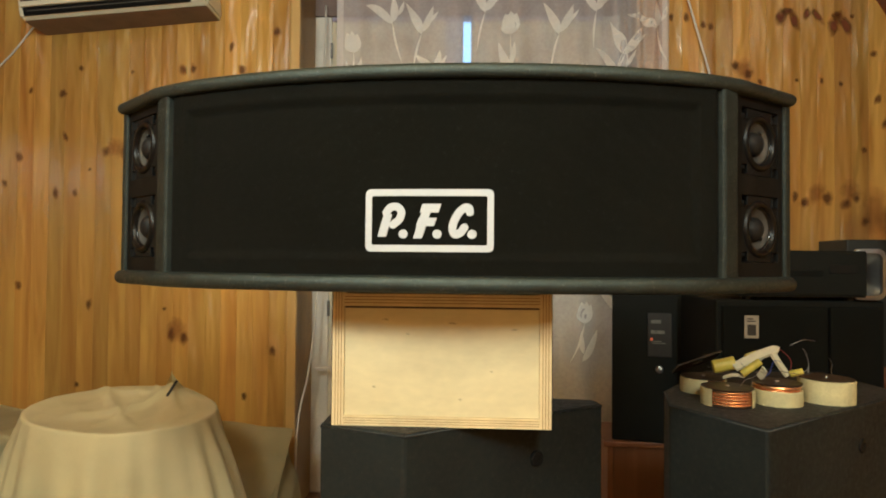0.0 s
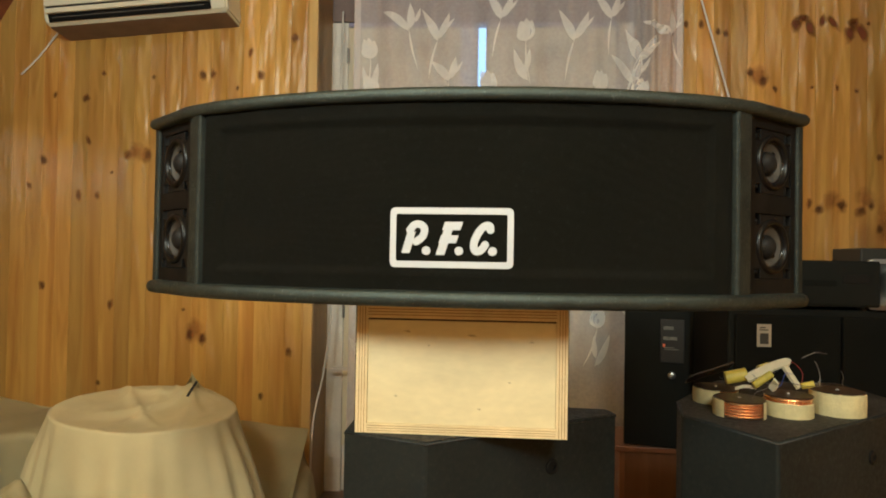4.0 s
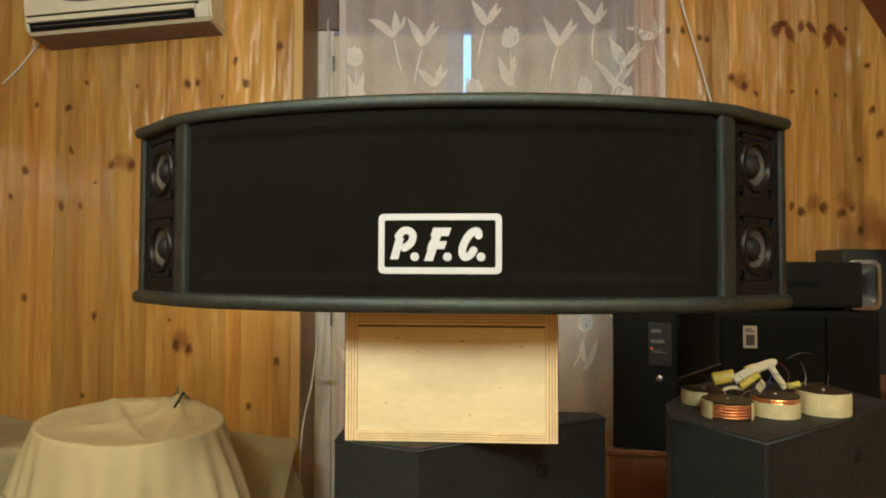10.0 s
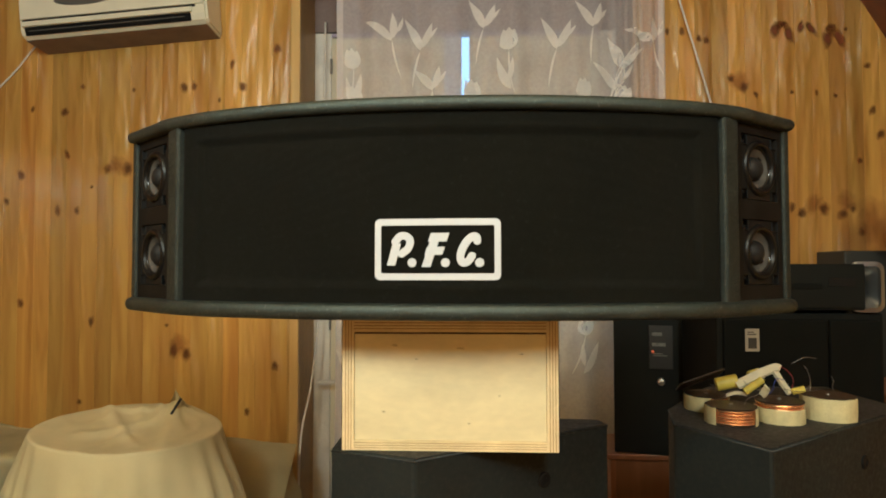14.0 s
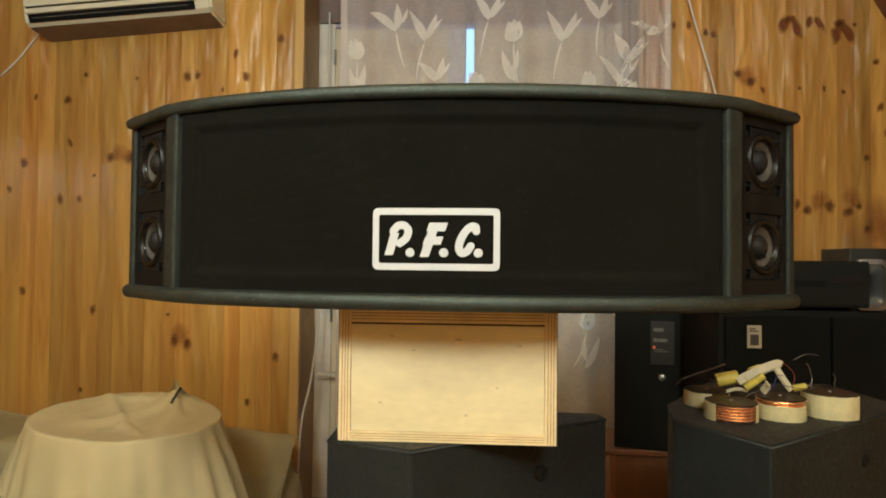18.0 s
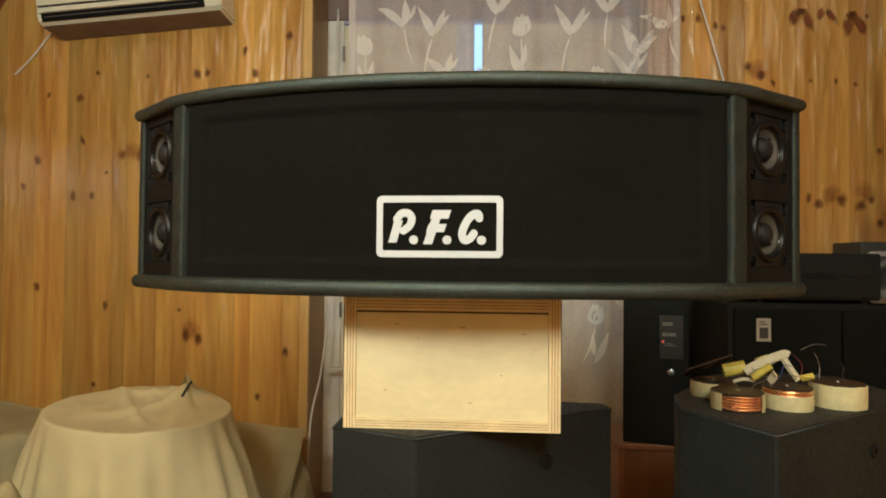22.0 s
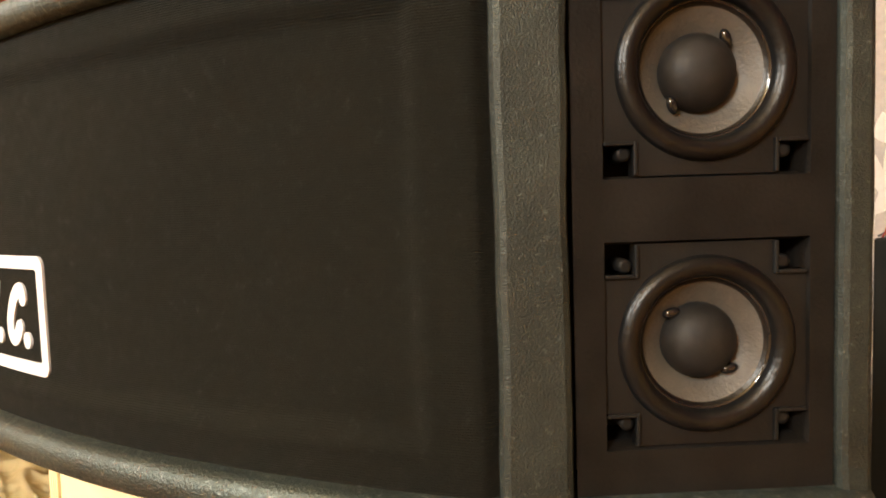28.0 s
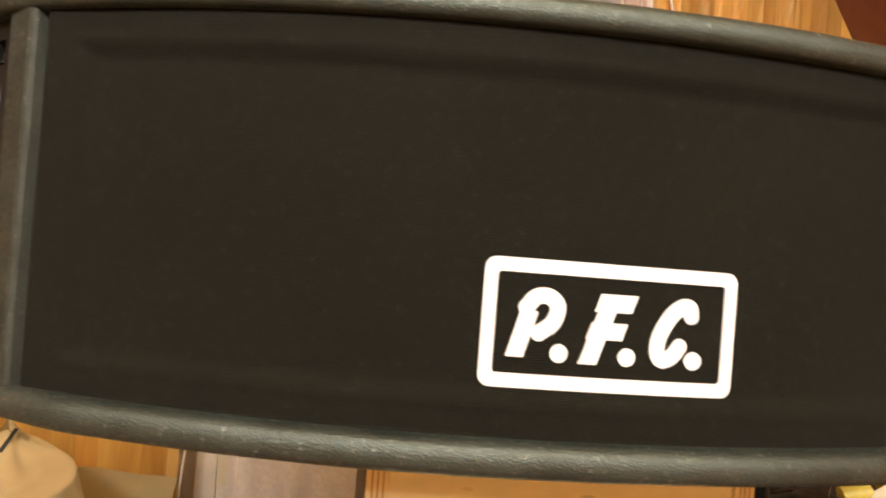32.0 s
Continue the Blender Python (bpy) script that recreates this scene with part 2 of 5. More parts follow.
def woven(name, colour):
    """Stretched speaker cloth: fine level ribs, faint blotches, a little lint."""
    m = material(name, colour, 0.95, vary=0.14, scale=5, fine=900, bump=0.5, spec=0.12, scuff=0.03)
    n, l, b = m.node_tree.nodes, m.node_tree.links, m.node_tree.nodes["Principled BSDF"]
    co, ribs, rise = n.new("ShaderNodeTexCoord"), n.new("ShaderNodeTexWave"), n.new("ShaderNodeBump")
    ribs.bands_direction = "Z"
    ribs.inputs["Scale"].default_value, ribs.inputs["Distortion"].default_value = 200, 3.0
    ribs.inputs["Detail"].default_value, ribs.inputs["Detail Scale"].default_value = 2.0, 0.25
    l.new(co.outputs["Object"], ribs.inputs["Vector"])
    rise.inputs["Strength"].default_value, rise.inputs["Distance"].default_value = 0.36, 0.0010
    l.new(ribs.outputs["Fac"], rise.inputs["Height"])
    l.new(b.inputs["Normal"].links[0].from_socket, rise.inputs["Normal"])
    l.new(rise.outputs[0], b.inputs["Normal"])
    b.inputs["Sheen Weight"].default_value, b.inputs["Sheen Roughness"].default_value = 0.022, 0.5
    return m


def glow(name, colour, strength):
    m = bpy.data.materials.new(name)
    m.use_nodes = True
    b = m.node_tree.nodes["Principled BSDF"]
    b.inputs["Base Color"].default_value = (0, 0, 0, 1)
    b.inputs["Emission Color"].default_value = [*colour, 1]
    b.inputs["Emission Strength"].default_value = strength
    return m


PINE = pine("lacquered_pine", (0.76, 0.505, 0.118), (0.47, 0.232, 0.042), (0.11, 0.042, 0.015), rough=0.40, coat=1.0, knots=0.0, spec=0.6, uneven=0.012)
PINE_EDGE = pine("pine_trim", (0.74, 0.54, 0.20), (0.60, 0.38, 0.12), (0.15, 0.05, 0.02), knots=0.0)
PINE_RED = pine("stained_pine", (0.26, 0.075, 0.03), (0.15, 0.040, 0.016), (0.06, 0.02, 0.01), along="Y", knots=0.0)
KNOT = stain("pine_knot", (0.16, 0.050, 0.015), (0.36, 0.135, 0.033), 0.70)
HEART = stain("pine_heart_stain", (0.20, 0.055, 0.017), (0.26, 0.090, 0.025), 0.92)
REDDISH = stain("red_heartwood", (0.40, 0.125, 0.030), (0.46, 0.175, 0.045), 0.42)
PLY_MARK = stain("ply_mark", (0.60, 0.45, 0.23), (0.66, 0.52, 0.29), 0.30)
HEADER = material("dark_header", (0.24, 0.175, 0.155), 0.6, vary=0.2, scale=6, fine=120, bump=0.2, stretch=(0.3, 1, 1))
LATH = material("reveal_lath", (0.34, 0.235, 0.195), 0.7, vary=0.35, scale=14, fine=60, bump=0.5, stretch=(1, 1, 0.5))
PLY = material("birch_ply_face", (0.71, 0.618, 0.372), 0.55, vary=0.13, scale=8, fine=60, bump=0.06, stretch=(0.75, 1, 1.7))
PLY_EDGE = material("ply_edge_pale", (0.73, 0.595, 0.335), 0.7, vary=0.18, scale=20, fine=200, stretch=(1, 1, 1))
PLY_DARK = material("ply_edge_dark", (0.33, 0.170, 0.065), 0.75, vary=0.2, scale=30)
TOLEX = material("rough_black_paint", (0.0165, 0.0195, 0.0165), 0.50, vary=0.45, scale=30, fine=850, bump=0.45, spec=0.36, scuff=0.13, rubs=210)
TOLEX_NOSE = material("scuffed_black_board", (0.0125, 0.0160, 0.0142), 0.42, vary=0.6, scale=26, fine=560, bump=0.5, spec=0.75, scuff=0.26, rubs=190)
for m, tint in ((TOLEX, (0.94, 1.0, 0.93, 1)), (TOLEX_NOSE, (0.85, 1.0, 0.92, 1))):
    m.node_tree.nodes["Principled BSDF"].inputs["Specular Tint"].default_value = tint
TOLEX_DARK = material("worn_black_paint", (0.0095, 0.0128, 0.0122), 0.60, spec=0.36, scuff=0.05, vary=0.4, scale=7, fine=420, bump=0.16)
DUSTY_LIT = material("dusty_lit_paint", (0.022, 0.0205, 0.018), 0.62, vary=0.5, scale=11, fine=300, bump=0.15, spec=0.4, scuff=0.09)
EDGE_WORN = material("rubbed_black_paint", (0.012, 0.0145, 0.0138), 0.58, vary=0.7, scale=30, fine=300, bump=0.3, scuff=0.10)
CLOTH_BLACK = woven("black_grille_cloth", (0.0150, 0.0149, 0.0115))
PANEL_BLACK = material("brown_black_stain", (0.0064, 0.0057, 0.0050), 0.6, spec=0.16, vary=0.6, scale=24, fine=420, bump=0.2)
PLASTIC = material("black_plastic", (0.0070, 0.0068, 0.0065), 0.55, spec=0.2, vary=0.25, scale=40, fine=700, bump=0.10)
PLATE_GREY = material("dark_grey_plate", (0.014, 0.0135, 0.013), 0.5, vary=0.2, scale=30)
RUBBER = material("black_rubber", (0.0046, 0.0045, 0.0044), 0.33, spec=0.26, vary=0.3, scale=60, fine=300, bump=0.2)
CONE = material("grey_paper_cone", (0.064, 0.060, 0.052), 0.55, vary=0.22, scale=40, fine=500, bump=0.25)
CAP = material("dust_cap", (0.0105, 0.010, 0.0095), 0.6, spec=0.28, vary=0.5, scale=90, fine=700, bump=0.08)
DROP = material("black_glue", (0.010, 0.009, 0.009), 0.08, vary=0.1)
# near-black that paints the shade inside openings, port, gaps and slots
SHADE = material("hollow_shade", (0.006, 0.006, 0.006), 0.8, vary=0.2)
WHITE = material("white_vinyl", (0.56, 0.58, 0.61), 0.45, vary=0.03, bump=0.05)
WHITE_PAINT = material("old_white_paint", (0.80, 0.77, 0.70), 0.5, vary=0.14, scale=7, fine=80, bump=0.25)
PLASTIC_WHITE = material("cream_plastic", (0.80, 0.78, 0.61), 0.35, vary=0.05, bump=0.05)
SHADED_PLASTIC = material("shaded_plastic", (0.46, 0.35, 0.27), 0.6, vary=0.15, scale=9, fine=90)
PLASTIC_GREY = material("grey_vent", (0.10, 0.095, 0.085), 0.6, vary=0.2)
BLIND = material("beige_blind", (0.82, 0.77, 0.60), 0.9, vary=0.08, scale=3, fine=240, bump=0.3)
CASSETTE = material("lilac_grey_fabric", (0.46, 0.43, 0.60), 0.9, vary=0.06, scale=4)
DUSK_STILE = material("dusk_lit_paint", (0.62, 0.67, 0.84), 0.5, vary=0.06, scale=5, fine=90)
TULLE = sheer("tulle", (0.84, 0.81, 0.85), 0.58)
TULIP = sheer("woven_tulip", (0.97, 0.96, 0.93), 0.26)
TULLE_HEM = sheer("tulle_hem", (0.85, 0.82, 0.82), 0.35)
CANVAS = material("cream_cotton", (0.63, 0.555, 0.322), 0.9, vary=0.10, scale=5, fine=500, bump=0.35, spec=0.1)
DARK_BROWN = material("dark_brown", (0.055, 0.028, 0.016), 0.55, vary=0.2, scale=12)
FUR = material("brown_fur", (0.12, 0.065, 0.042), 0.9, vary=0.85, scale=18, fine=160, bump=1.0, spec=0.15)
BLACK_BOX = material("black_vinyl", (0.0078, 0.0090, 0.0080), 0.65, spec=0.15, vary=0.25, scale=6, fine=300, bump=0.3)
BLACK_CLOTH = material("black_mesh", (0.0060, 0.0070, 0.0064), 0.9, vary=0.2, scale=8, fine=700, bump=0.5, spec=0.15)
GREY_BOX = material("dark_grey_veneer", (0.034, 0.034, 0.029), 0.6, vary=0.15, scale=6, fine=200)
ALU = material("cast_aluminium", (0.42, 0.43, 0.42), 0.36, metal=0.9, vary=0.1, scale=12)
BADGE = material("silver_badge", (0.42, 0.41, 0.35), 0.4, metal=0.3, vary=0.1)
PRINT = material("worn_print", (0.15, 0.15, 0.135), 0.6, vary=0.3, scale=60)
COPPER = material("enamelled_copper", (0.86, 0.40, 0.17), 0.24, metal=0.75, vary=0.25, scale=60, fine=600, bump=0.2, coat=0.6)
BAKELITE = material("dark_former", (0.030, 0.017, 0.012), 0.38, vary=0.45, scale=30, fine=260, bump=0.3)
TAPE = material("paper_tape", (0.56, 0.505, 0.275), 0.75, vary=0.2, scale=30, fine=250, bump=0.4)
YELLOW = material("yellow_tape", (0.66, 0.56, 0.09), 0.42, vary=0.18, scale=40)
CREAM = material("cream_tape", (0.72, 0.69, 0.52), 0.6, vary=0.12, scale=40)
STEEL = material("tinned_wire", (0.30, 0.30, 0.30), 0.35, metal=0.9)
RED = material("red_wire", (0.22, 0.02, 0.02), 0.45)
BLUE = material("blue_wire", (0.03, 0.05, 0.30), 0.45)
CORD = material("white_cord", (0.75, 0.72, 0.66), 0.6, vary=0.08)
BLACK_WIRE = material("black_wire", (0.015, 0.015, 0.015), 0.5)
BROWN_WOOD = pine("brown_wood", (0.40, 0.20, 0.105), (0.27, 0.125, 0.062), (0.08, 0.03, 0.015), knots=0.0)
FLOOR_WOOD = pine("floor_boards", (0.20, 0.115, 0.060), (0.13, 0.072, 0.036), (0.06, 0.03, 0.015), along="Y", knots=0.0)
GLASS = material("window_glass", (0.9, 0.95, 0.95), 0.02, vary=0.0, bump=0.0)
GLASS.node_tree.nodes["Principled BSDF"].inputs["Transmission Weight"].default_value = 1.0
DUSK = glow("dusk_sky", (0.40, 0.62, 1.0), 2.3)
LED_RED = glow("red_led", (1.0, 0.16, 0.05), 0.5)

# ---- mesh helpers ----


def part(name, bm, mat, parent=None, label="", smooth=False, at=None):
    me = bpy.data.meshes.new(name)
    bmesh.ops.recalc_face_normals(bm, faces=bm.faces)
    if smooth:
        for fc in bm.faces:
            fc.smooth = True
    bm.to_mesh(me)
    bm.free()
    for m in mat if isinstance(mat, (list, tuple)) else [mat]:
        me.materials.append(m)
    ob = new(name, me)
    if parent:
        ob.parent = parent
    if at is not None:
        ob.matrix_basis = at
    if label:
        ob["label"] = label
    return ob


def thing(name, m, label, category, group="", kind=""):
    return tagged(empty(name, m), label, category, group, kind)


def empty(name, m):
    ob = new(name)
    ob.empty_display_size = 0.05
    ob.matrix_basis = m
    return ob


def box(x0, x1, y0, y1, z0, z1, r=0.0, bm=None, mi=0):
    bm = bm or bmesh.new()
    vs = [bm.verts.new(v) for v in ((x0, y0, z0), (x1, y0, z0), (x1, y1, z0), (x0, y1, z0), (x0, y0, z1), (x1, y0, z1), (x1, y1, z1), (x0, y1, z1))]
    fs = [bm.faces.new([vs[i] for i in q]) for q in ((3, 2, 1, 0), (4, 5, 6, 7), (0, 1, 5, 4), (1, 2, 6, 5), (2, 3, 7, 6), (3, 0, 4, 7))]
    for fc in fs:
        fc.material_index = mi
    if r:
        es = list({e for fc in fs for e in fc.edges})
        bmesh.ops.bevel(bm, geom=es, offset=r, segments=2, affect="EDGES", profile=0.5)
    return bm


def prism(poly, z0, z1, r=0.0, bm=None, segments=2):
    """An upright block over a polygon in x, y."""
    bm = bm or bmesh.new()
    lo, hi = [bm.verts.new((x, y, z0)) for x, y in poly], [bm.verts.new((x, y, z1)) for x, y in poly]
    n = len(poly)
    bm.faces.new(lo[::-1])
    bm.faces.new(hi)
    for i in range(n):
        bm.faces.new((lo[i], lo[(i + 1) % n], hi[(i + 1) % n], hi[i]))
    if r:
        bmesh.ops.bevel(bm, geom=list(bm.edges), offset=r, segments=segments, affect="EDGES", profile=0.5)
    return bm


def lathe(profile, n=40, bm=None, m=None):
    """Turns (radius, height) pairs round z."""
    bm = bm or bmesh.new()
    rings = []
    for r, z in profile:
        if r < 1e-6:
            rings.append([bm.verts.new((0, 0, z))])
        else:
            rings.append([bm.verts.new((r * math.cos(2 * math.pi * i / n), r * math.sin(2 * math.pi * i / n), z)) for i in range(n)])
    for a, b in zip(rings, rings[1:]):
        for i in range(n):
            j = (i + 1) % n
            if len(a) == 1 and len(b) == 1:
                continue
            if len(a) == 1:
                bm.faces.new((a[0], b[i], b[j]))
            elif len(b) == 1:
                bm.faces.new((a[i], a[j], b[0]))
            else:
                bm.faces.new((a[i], a[j], b[j], b[i]))
    if m:
        bmesh.ops.transform(bm, matrix=m, verts=[v for ring in rings for v in ring])
    return bm


def tube(points, r, n=8, bm=None):
    """A round wire through points."""
    bm = bm or bmesh.new()
    pts = [Vector(p) for p in points]
    rings = []
    for i, p in enumerate(pts):
        way = (pts[min(i + 1, len(pts) - 1)] - pts[max(i - 1, 0)]).normalized()
        q = way.to_track_quat("Z", "Y").to_matrix()
        rings.append([bm.verts.new(p + q @ Vector((r * math.cos(2 * math.pi * k / n), r * math.sin(2 * math.pi * k / n), 0))) for k in range(n)])
    for a, b in zip(rings, rings[1:]):
        for k in range(n):
            bm.faces.new((a[k], a[(k + 1) % n], b[(k + 1) % n], b[k]))
    bm.faces.new(rings[0][::-1])
    bm.faces.new(rings[-1])
    return bm


def curve(points, steps=8):
    """A smooth run (Catmull-Rom) through points."""
    p = [Vector(q) for q in points]
    p = [p[0] * 2 - p[1], *p, p[-1] * 2 - p[-2]]
    out = []
    for a, b, c, d in zip(p, p[1:], p[2:], p[3:]):
        for k in range(steps):
            t = k / steps
            out.append(0.5 * (2 * b + (c - a) * t + (2 * a - 5 * b + 4 * c - d) * t * t + (3 * b - a - 3 * c + d) * t**3))
    return out + [p[-2]]


def sheet(f, nu, nv, bm=None, thick=0.0):
    """A surface f(u, v), u and v from 0 to 1; thick gives it a second skin along its normals."""
    bm = bm or bmesh.new()
    g = [[bm.verts.new(f(i / nu, j / nv)) for j in range(nv + 1)] for i in range(nu + 1)]
    for i in range(nu):
        for j in range(nv):
            bm.faces.new((g[i][j], g[i + 1][j], g[i + 1][j + 1], g[i][j + 1]))
    if thick:
        bmesh.ops.solidify(bm, geom=list(bm.faces), thickness=thick)
    return bm


def bars(x0, x1, z0, z1, n, y, bm=None):
    """Unreadable lines of print as plain bars on a face towards -y."""
    bm = bm or bmesh.new()
    h = (z1 - z0) / (2 * n - 1)
    for i in range(n):
        box(x0, x0 + (x1 - x0) * (1.0, 0.7, 0.85)[i % 3], y - 0.0006, y, z0 + 2 * i * h, z0 + (2 * i + 1) * h, bm=bm)
    return bm


# ---- room: gable wall, steep roof slopes, floor ----
WALL = Matrix.Translation((0, 2.30, 0)) @ Matrix.Rotation(math.atan(0.05), 4, "Z")
UL, UR, EAVE_L, EAVE_R, TOP, FRONT = -3.15, 2.75, 1.87, 1.47, 2.95, -3.6
SLOPE = 1.6
FLOOR = -0.30
NL, NR, NT, ND = -0.965, 0.86, 2.90, 0.35     # window niche: left, right, top, depth


def wall_top(u):
    return min(TOP, EAVE_L + (u - UL) * SLOPE, EAVE_R + (UR - u) * SLOPE)


def setting(name, bm, mat, label, m=WALL, category="wall"):
    ob = part(name, bm, mat, at=m)
    return tagged(ob, label, category, kind="structure")


# the core of the gable wall, behind its boards
bm = bmesh.new()
for u0, u1, z0 in ((UL, NL, FLOOR), (NR, UR, FLOOR), (NL, NR, NT)):
    us = sorted({u0, u1, *[u for u in (UL + (TOP - EAVE_L) / SLOPE, UR - (TOP - EAVE_R) / SLOPE) if u0 < u < u1]})
    poly = [(u0, z0), (u1, z0)] + [(u, wall_top(u)) for u in reversed(us)]
    lo, hi = [bm.verts.new((u, 0.016, z)) for u, z in poly], [bm.verts.new((u, 0.60, z)) for u, z in poly]
    bm.faces.new(lo)
    bm.faces.new(hi[::-1])
    for i in range(len(poly)):
        j = (i + 1) % len(poly)
        bm.faces.new((lo[j], lo[i], hi[i], hi[j]))
wall_north = setting("wall_north", bm, PINE_EDGE, "gable wall clad in lacquered knotty pine boards")
floor = setting("floor", box(UL - 0.2, UR + 0.2, FRONT - 2.5, 0.7, FLOOR - 0.12, FLOOR), FLOOR_WOOD, "brown wooden floor", category="floor")


def slope_piece(name, u0, z0, u1, z1, label, mat=PINE_RED, off=0.1):
    n = Vector((z0 - z1, 0, u1 - u0)).normalized() * off
    if n.z < 0:
        n = -n
    poly = [(u0, z0), (u1, z1), (u1 + n.x, z1 + n.z), (u0 + n.x, z0 + n.z)]
    b = bmesh.new()
    lo, hi = [b.verts.new((u, -6.2, z)) for u, z in poly], [b.verts.new((u, 0.62, z)) for u, z in poly]
    b.faces.new(lo)
    b.faces.new(hi[::-1])
    for i in range(4):
        b.faces.new((lo[i], lo[(i + 1) % 4], hi[(i + 1) % 4], hi[i]))
    return setting(name, b, mat, label, category="ceiling")


slope_piece("ceiling_slope_west", UL, EAVE_L, UL + (TOP - EAVE_L) / SLOPE, TOP, "steep red-brown boarded roof slope")
slope_piece("ceiling_slope_east", UR, EAVE_R, UR - (TOP - EAVE_R) / SLOPE, TOP, "steep red-brown boarded roof slope")
slope_piece("ceiling", UL + (TOP - EAVE_L) / SLOPE - 0.02, TOP, UR - (TOP - EAVE_R) / SLOPE + 0.02, TOP, "flat boarded ceiling", PINE_EDGE)
setting("wall_west", box(UL - 0.12, UL, -6.2, 0.016, FLOOR, EAVE_L), PINE, "low pine-clad side wall")
setting("wall_east", box(UR, UR + 0.12, -6.2, 0.016, FLOOR, EAVE_R), PINE, "low pine-clad side wall")
bm = bmesh.new()
poly = [(UL, FLOOR), (UR, FLOOR), (UR, EAVE_R), (UR - (TOP - EAVE_R) / SLOPE, TOP), (UL + (TOP - EAVE_L) / SLOPE, TOP), (UL, EAVE_L)]
lo, hi = [bm.verts.new((u, -6.2, z)) for u, z in poly], [bm.verts.new((u, -6.3, z)) for u, z in poly]
bm.faces.new(lo[::-1])
bm.faces.new(hi)
for i in range(6):
    bm.faces.new((lo[i], lo[(i + 1) % 6], hi[(i + 1) % 6], hi[i]))
setting("wall_south", bm, PINE, "pine-clad wall behind")

# niche: reveals of narrow dark laths, white lintel, and the daylight behind
bm = box(NL - 0.03, NL, 0.016, ND + 0.16, FLOOR, NT, bm=None)
setting("niche_reveal", bm, LATH, "dark textured reveal of the window niche")
setting("niche_reveal", box(NR, NR + 0.03, 0.016, ND + 0.16, FLOOR, NT), LATH, "dark textured reveal of the window niche")
setting("niche_lintel", box(NL, NR, 0.016, ND + 0.16, NT - 0.03, NT + 0.01), BROWN_WOOD, "dark wooden head of the window niche", category="lintel")
tagged(part("backdrop", box(NL - 0.4, NR + 0.4, 0.95, 0.97, -0.4, 3.0), DUSK, at=WALL), "pale blue dusk sky outside", "sky", kind="structure")
# corner trim where wall meets niche
setting("trim", box(NL - 0.045, NL + 0.004, -0.012, 0.016, FLOOR, NT, 0.004), PINE_EDGE, "pine corner trim of the niche", category="trim")
setting("trim", box(NR - 0.004, NR + 0.045, -0.012, 0.016, FLOOR, NT, 0.004), PINE_EDGE, "pine corner trim of the niche", category="trim")

# balcony window: white frame, two leaves with blinds, a slit of daylight between them
window = thing("window_1", WALL, "white-painted balcony door with drawn beige blinds", "window", kind="structure")
V = ND
part("window_frame", box(NL, NL + 0.10, V, V + 0.10, FLOOR, 2.551, 0.004), WHITE_PAINT, window)
part("window_frame", box(NR - 0.10, NR, V, V + 0.10, FLOOR, 2.551, 0.004), WHITE_PAINT, window)
part("header_board", box(NL, NR, V - 0.012, V + 0.10, 2.553, NT - 0.031, 0.003), HEADER, window, "dark brown board over the door")
for a, b in ((NL + 0.102, -0.072), (-0.025, NR - 0.102)):
    leaf = part("door_leaf", box(a, a + 0.085, V + 0.02, V + 0.075, FLOOR, 2.549, 0.004), WHITE_PAINT, window)
    wide = 0.107 if b < 0 else 0.046
    # blue dusk light from the slit is mixed into the stile's white
    part("stile", box(b - wide, b, V + 0.012, V + 0.075, FLOOR, 2.549, 0.003), DUSK_STILE, leaf, "white door stile with blue dusk light in its colour")
    for z0, z1 in ((FLOOR, 0.02), (2.47, 2.549)):
        part("rail", box(a + 0.085, b - wide + 0.016, V + 0.022, V + 0.073, z0, z1, 0.003), WHITE_PAINT, leaf)
    pane = part("pane", box(a + 0.085, b - wide + 0.016, V + 0.045, V + 0.049, 0.02, 2.47), GLASS, leaf)
    pane.visible_shadow = False
    part("blind", box(a, b - (0.106 if b < 0 else 0.004), V + 0.006, V + 0.010, -0.02, 2.522), BLIND, window, "drawn beige fabric blind")
    part("head_rail", box(a, b, V - 0.004, V + 0.018, 2.526, 2.549, 0.003), CASSETTE, window, "pale lilac-grey head rail of a blind")
part("meeting_stile", box(-0.071, -0.026, V + 0.012, V + 0.06, FLOOR, 1.80, 0.003), CASSETTE, window, "closed lower part of the slit")
for z in (0.75, 1.92, 2.30):
    part("hinge", lathe([(0, 0), (0.008, 0), (0.008, 0.09), (0, 0.09)], 10, m=Matrix.Translation((NL + 0.101, V - 0.006, z))), STEEL, window)

# ---- the horn-shaped loudspeaker ----
ZB0, ZB1, ZT0, ZT1 = 1.031, 1.059, 1.377, 1.401     # bottom board, top board
ANG = radians(38)
PX, PY = 0.490, 0.083                                # inner front corner of a post


def bow(x):
    """Depth of the curved front at x."""
    return 0.092 * (abs(x) / 0.49) ** 2.1 - 0.004


def outline(off, ahead):
    """Plan of the boards: front bowed ahead of the cloth, splayed ends, straight back; off grows it outwards."""
    c, s = math.cos(ANG), math.sin(ANG)
    ex, ey = PX + 0.213 * c, PY + 0.213 * s
    out = 0.013 + off
    bends = [(x, bow(x) - ahead - off, 0) for x in (0.0, 0.10, 0.20, 0.30, 0.38, 0.44)]
    bends += [(PX + c * q + s * out, PY + s * q - c * out, 0) for q in (0.035, 0.09, 0.15)]
    bends += [(ex + s * out + c * off, ey - c * out + s * off, 0)]
    right = [(v.x, v.y) for v in curve(bends, 5)]
    right += [(ex + off - 0.004, ey + 0.03), (0.42 + off, 0.50 + off)]
    return [(-x, y) for x, y in reversed(right[1:])] + right


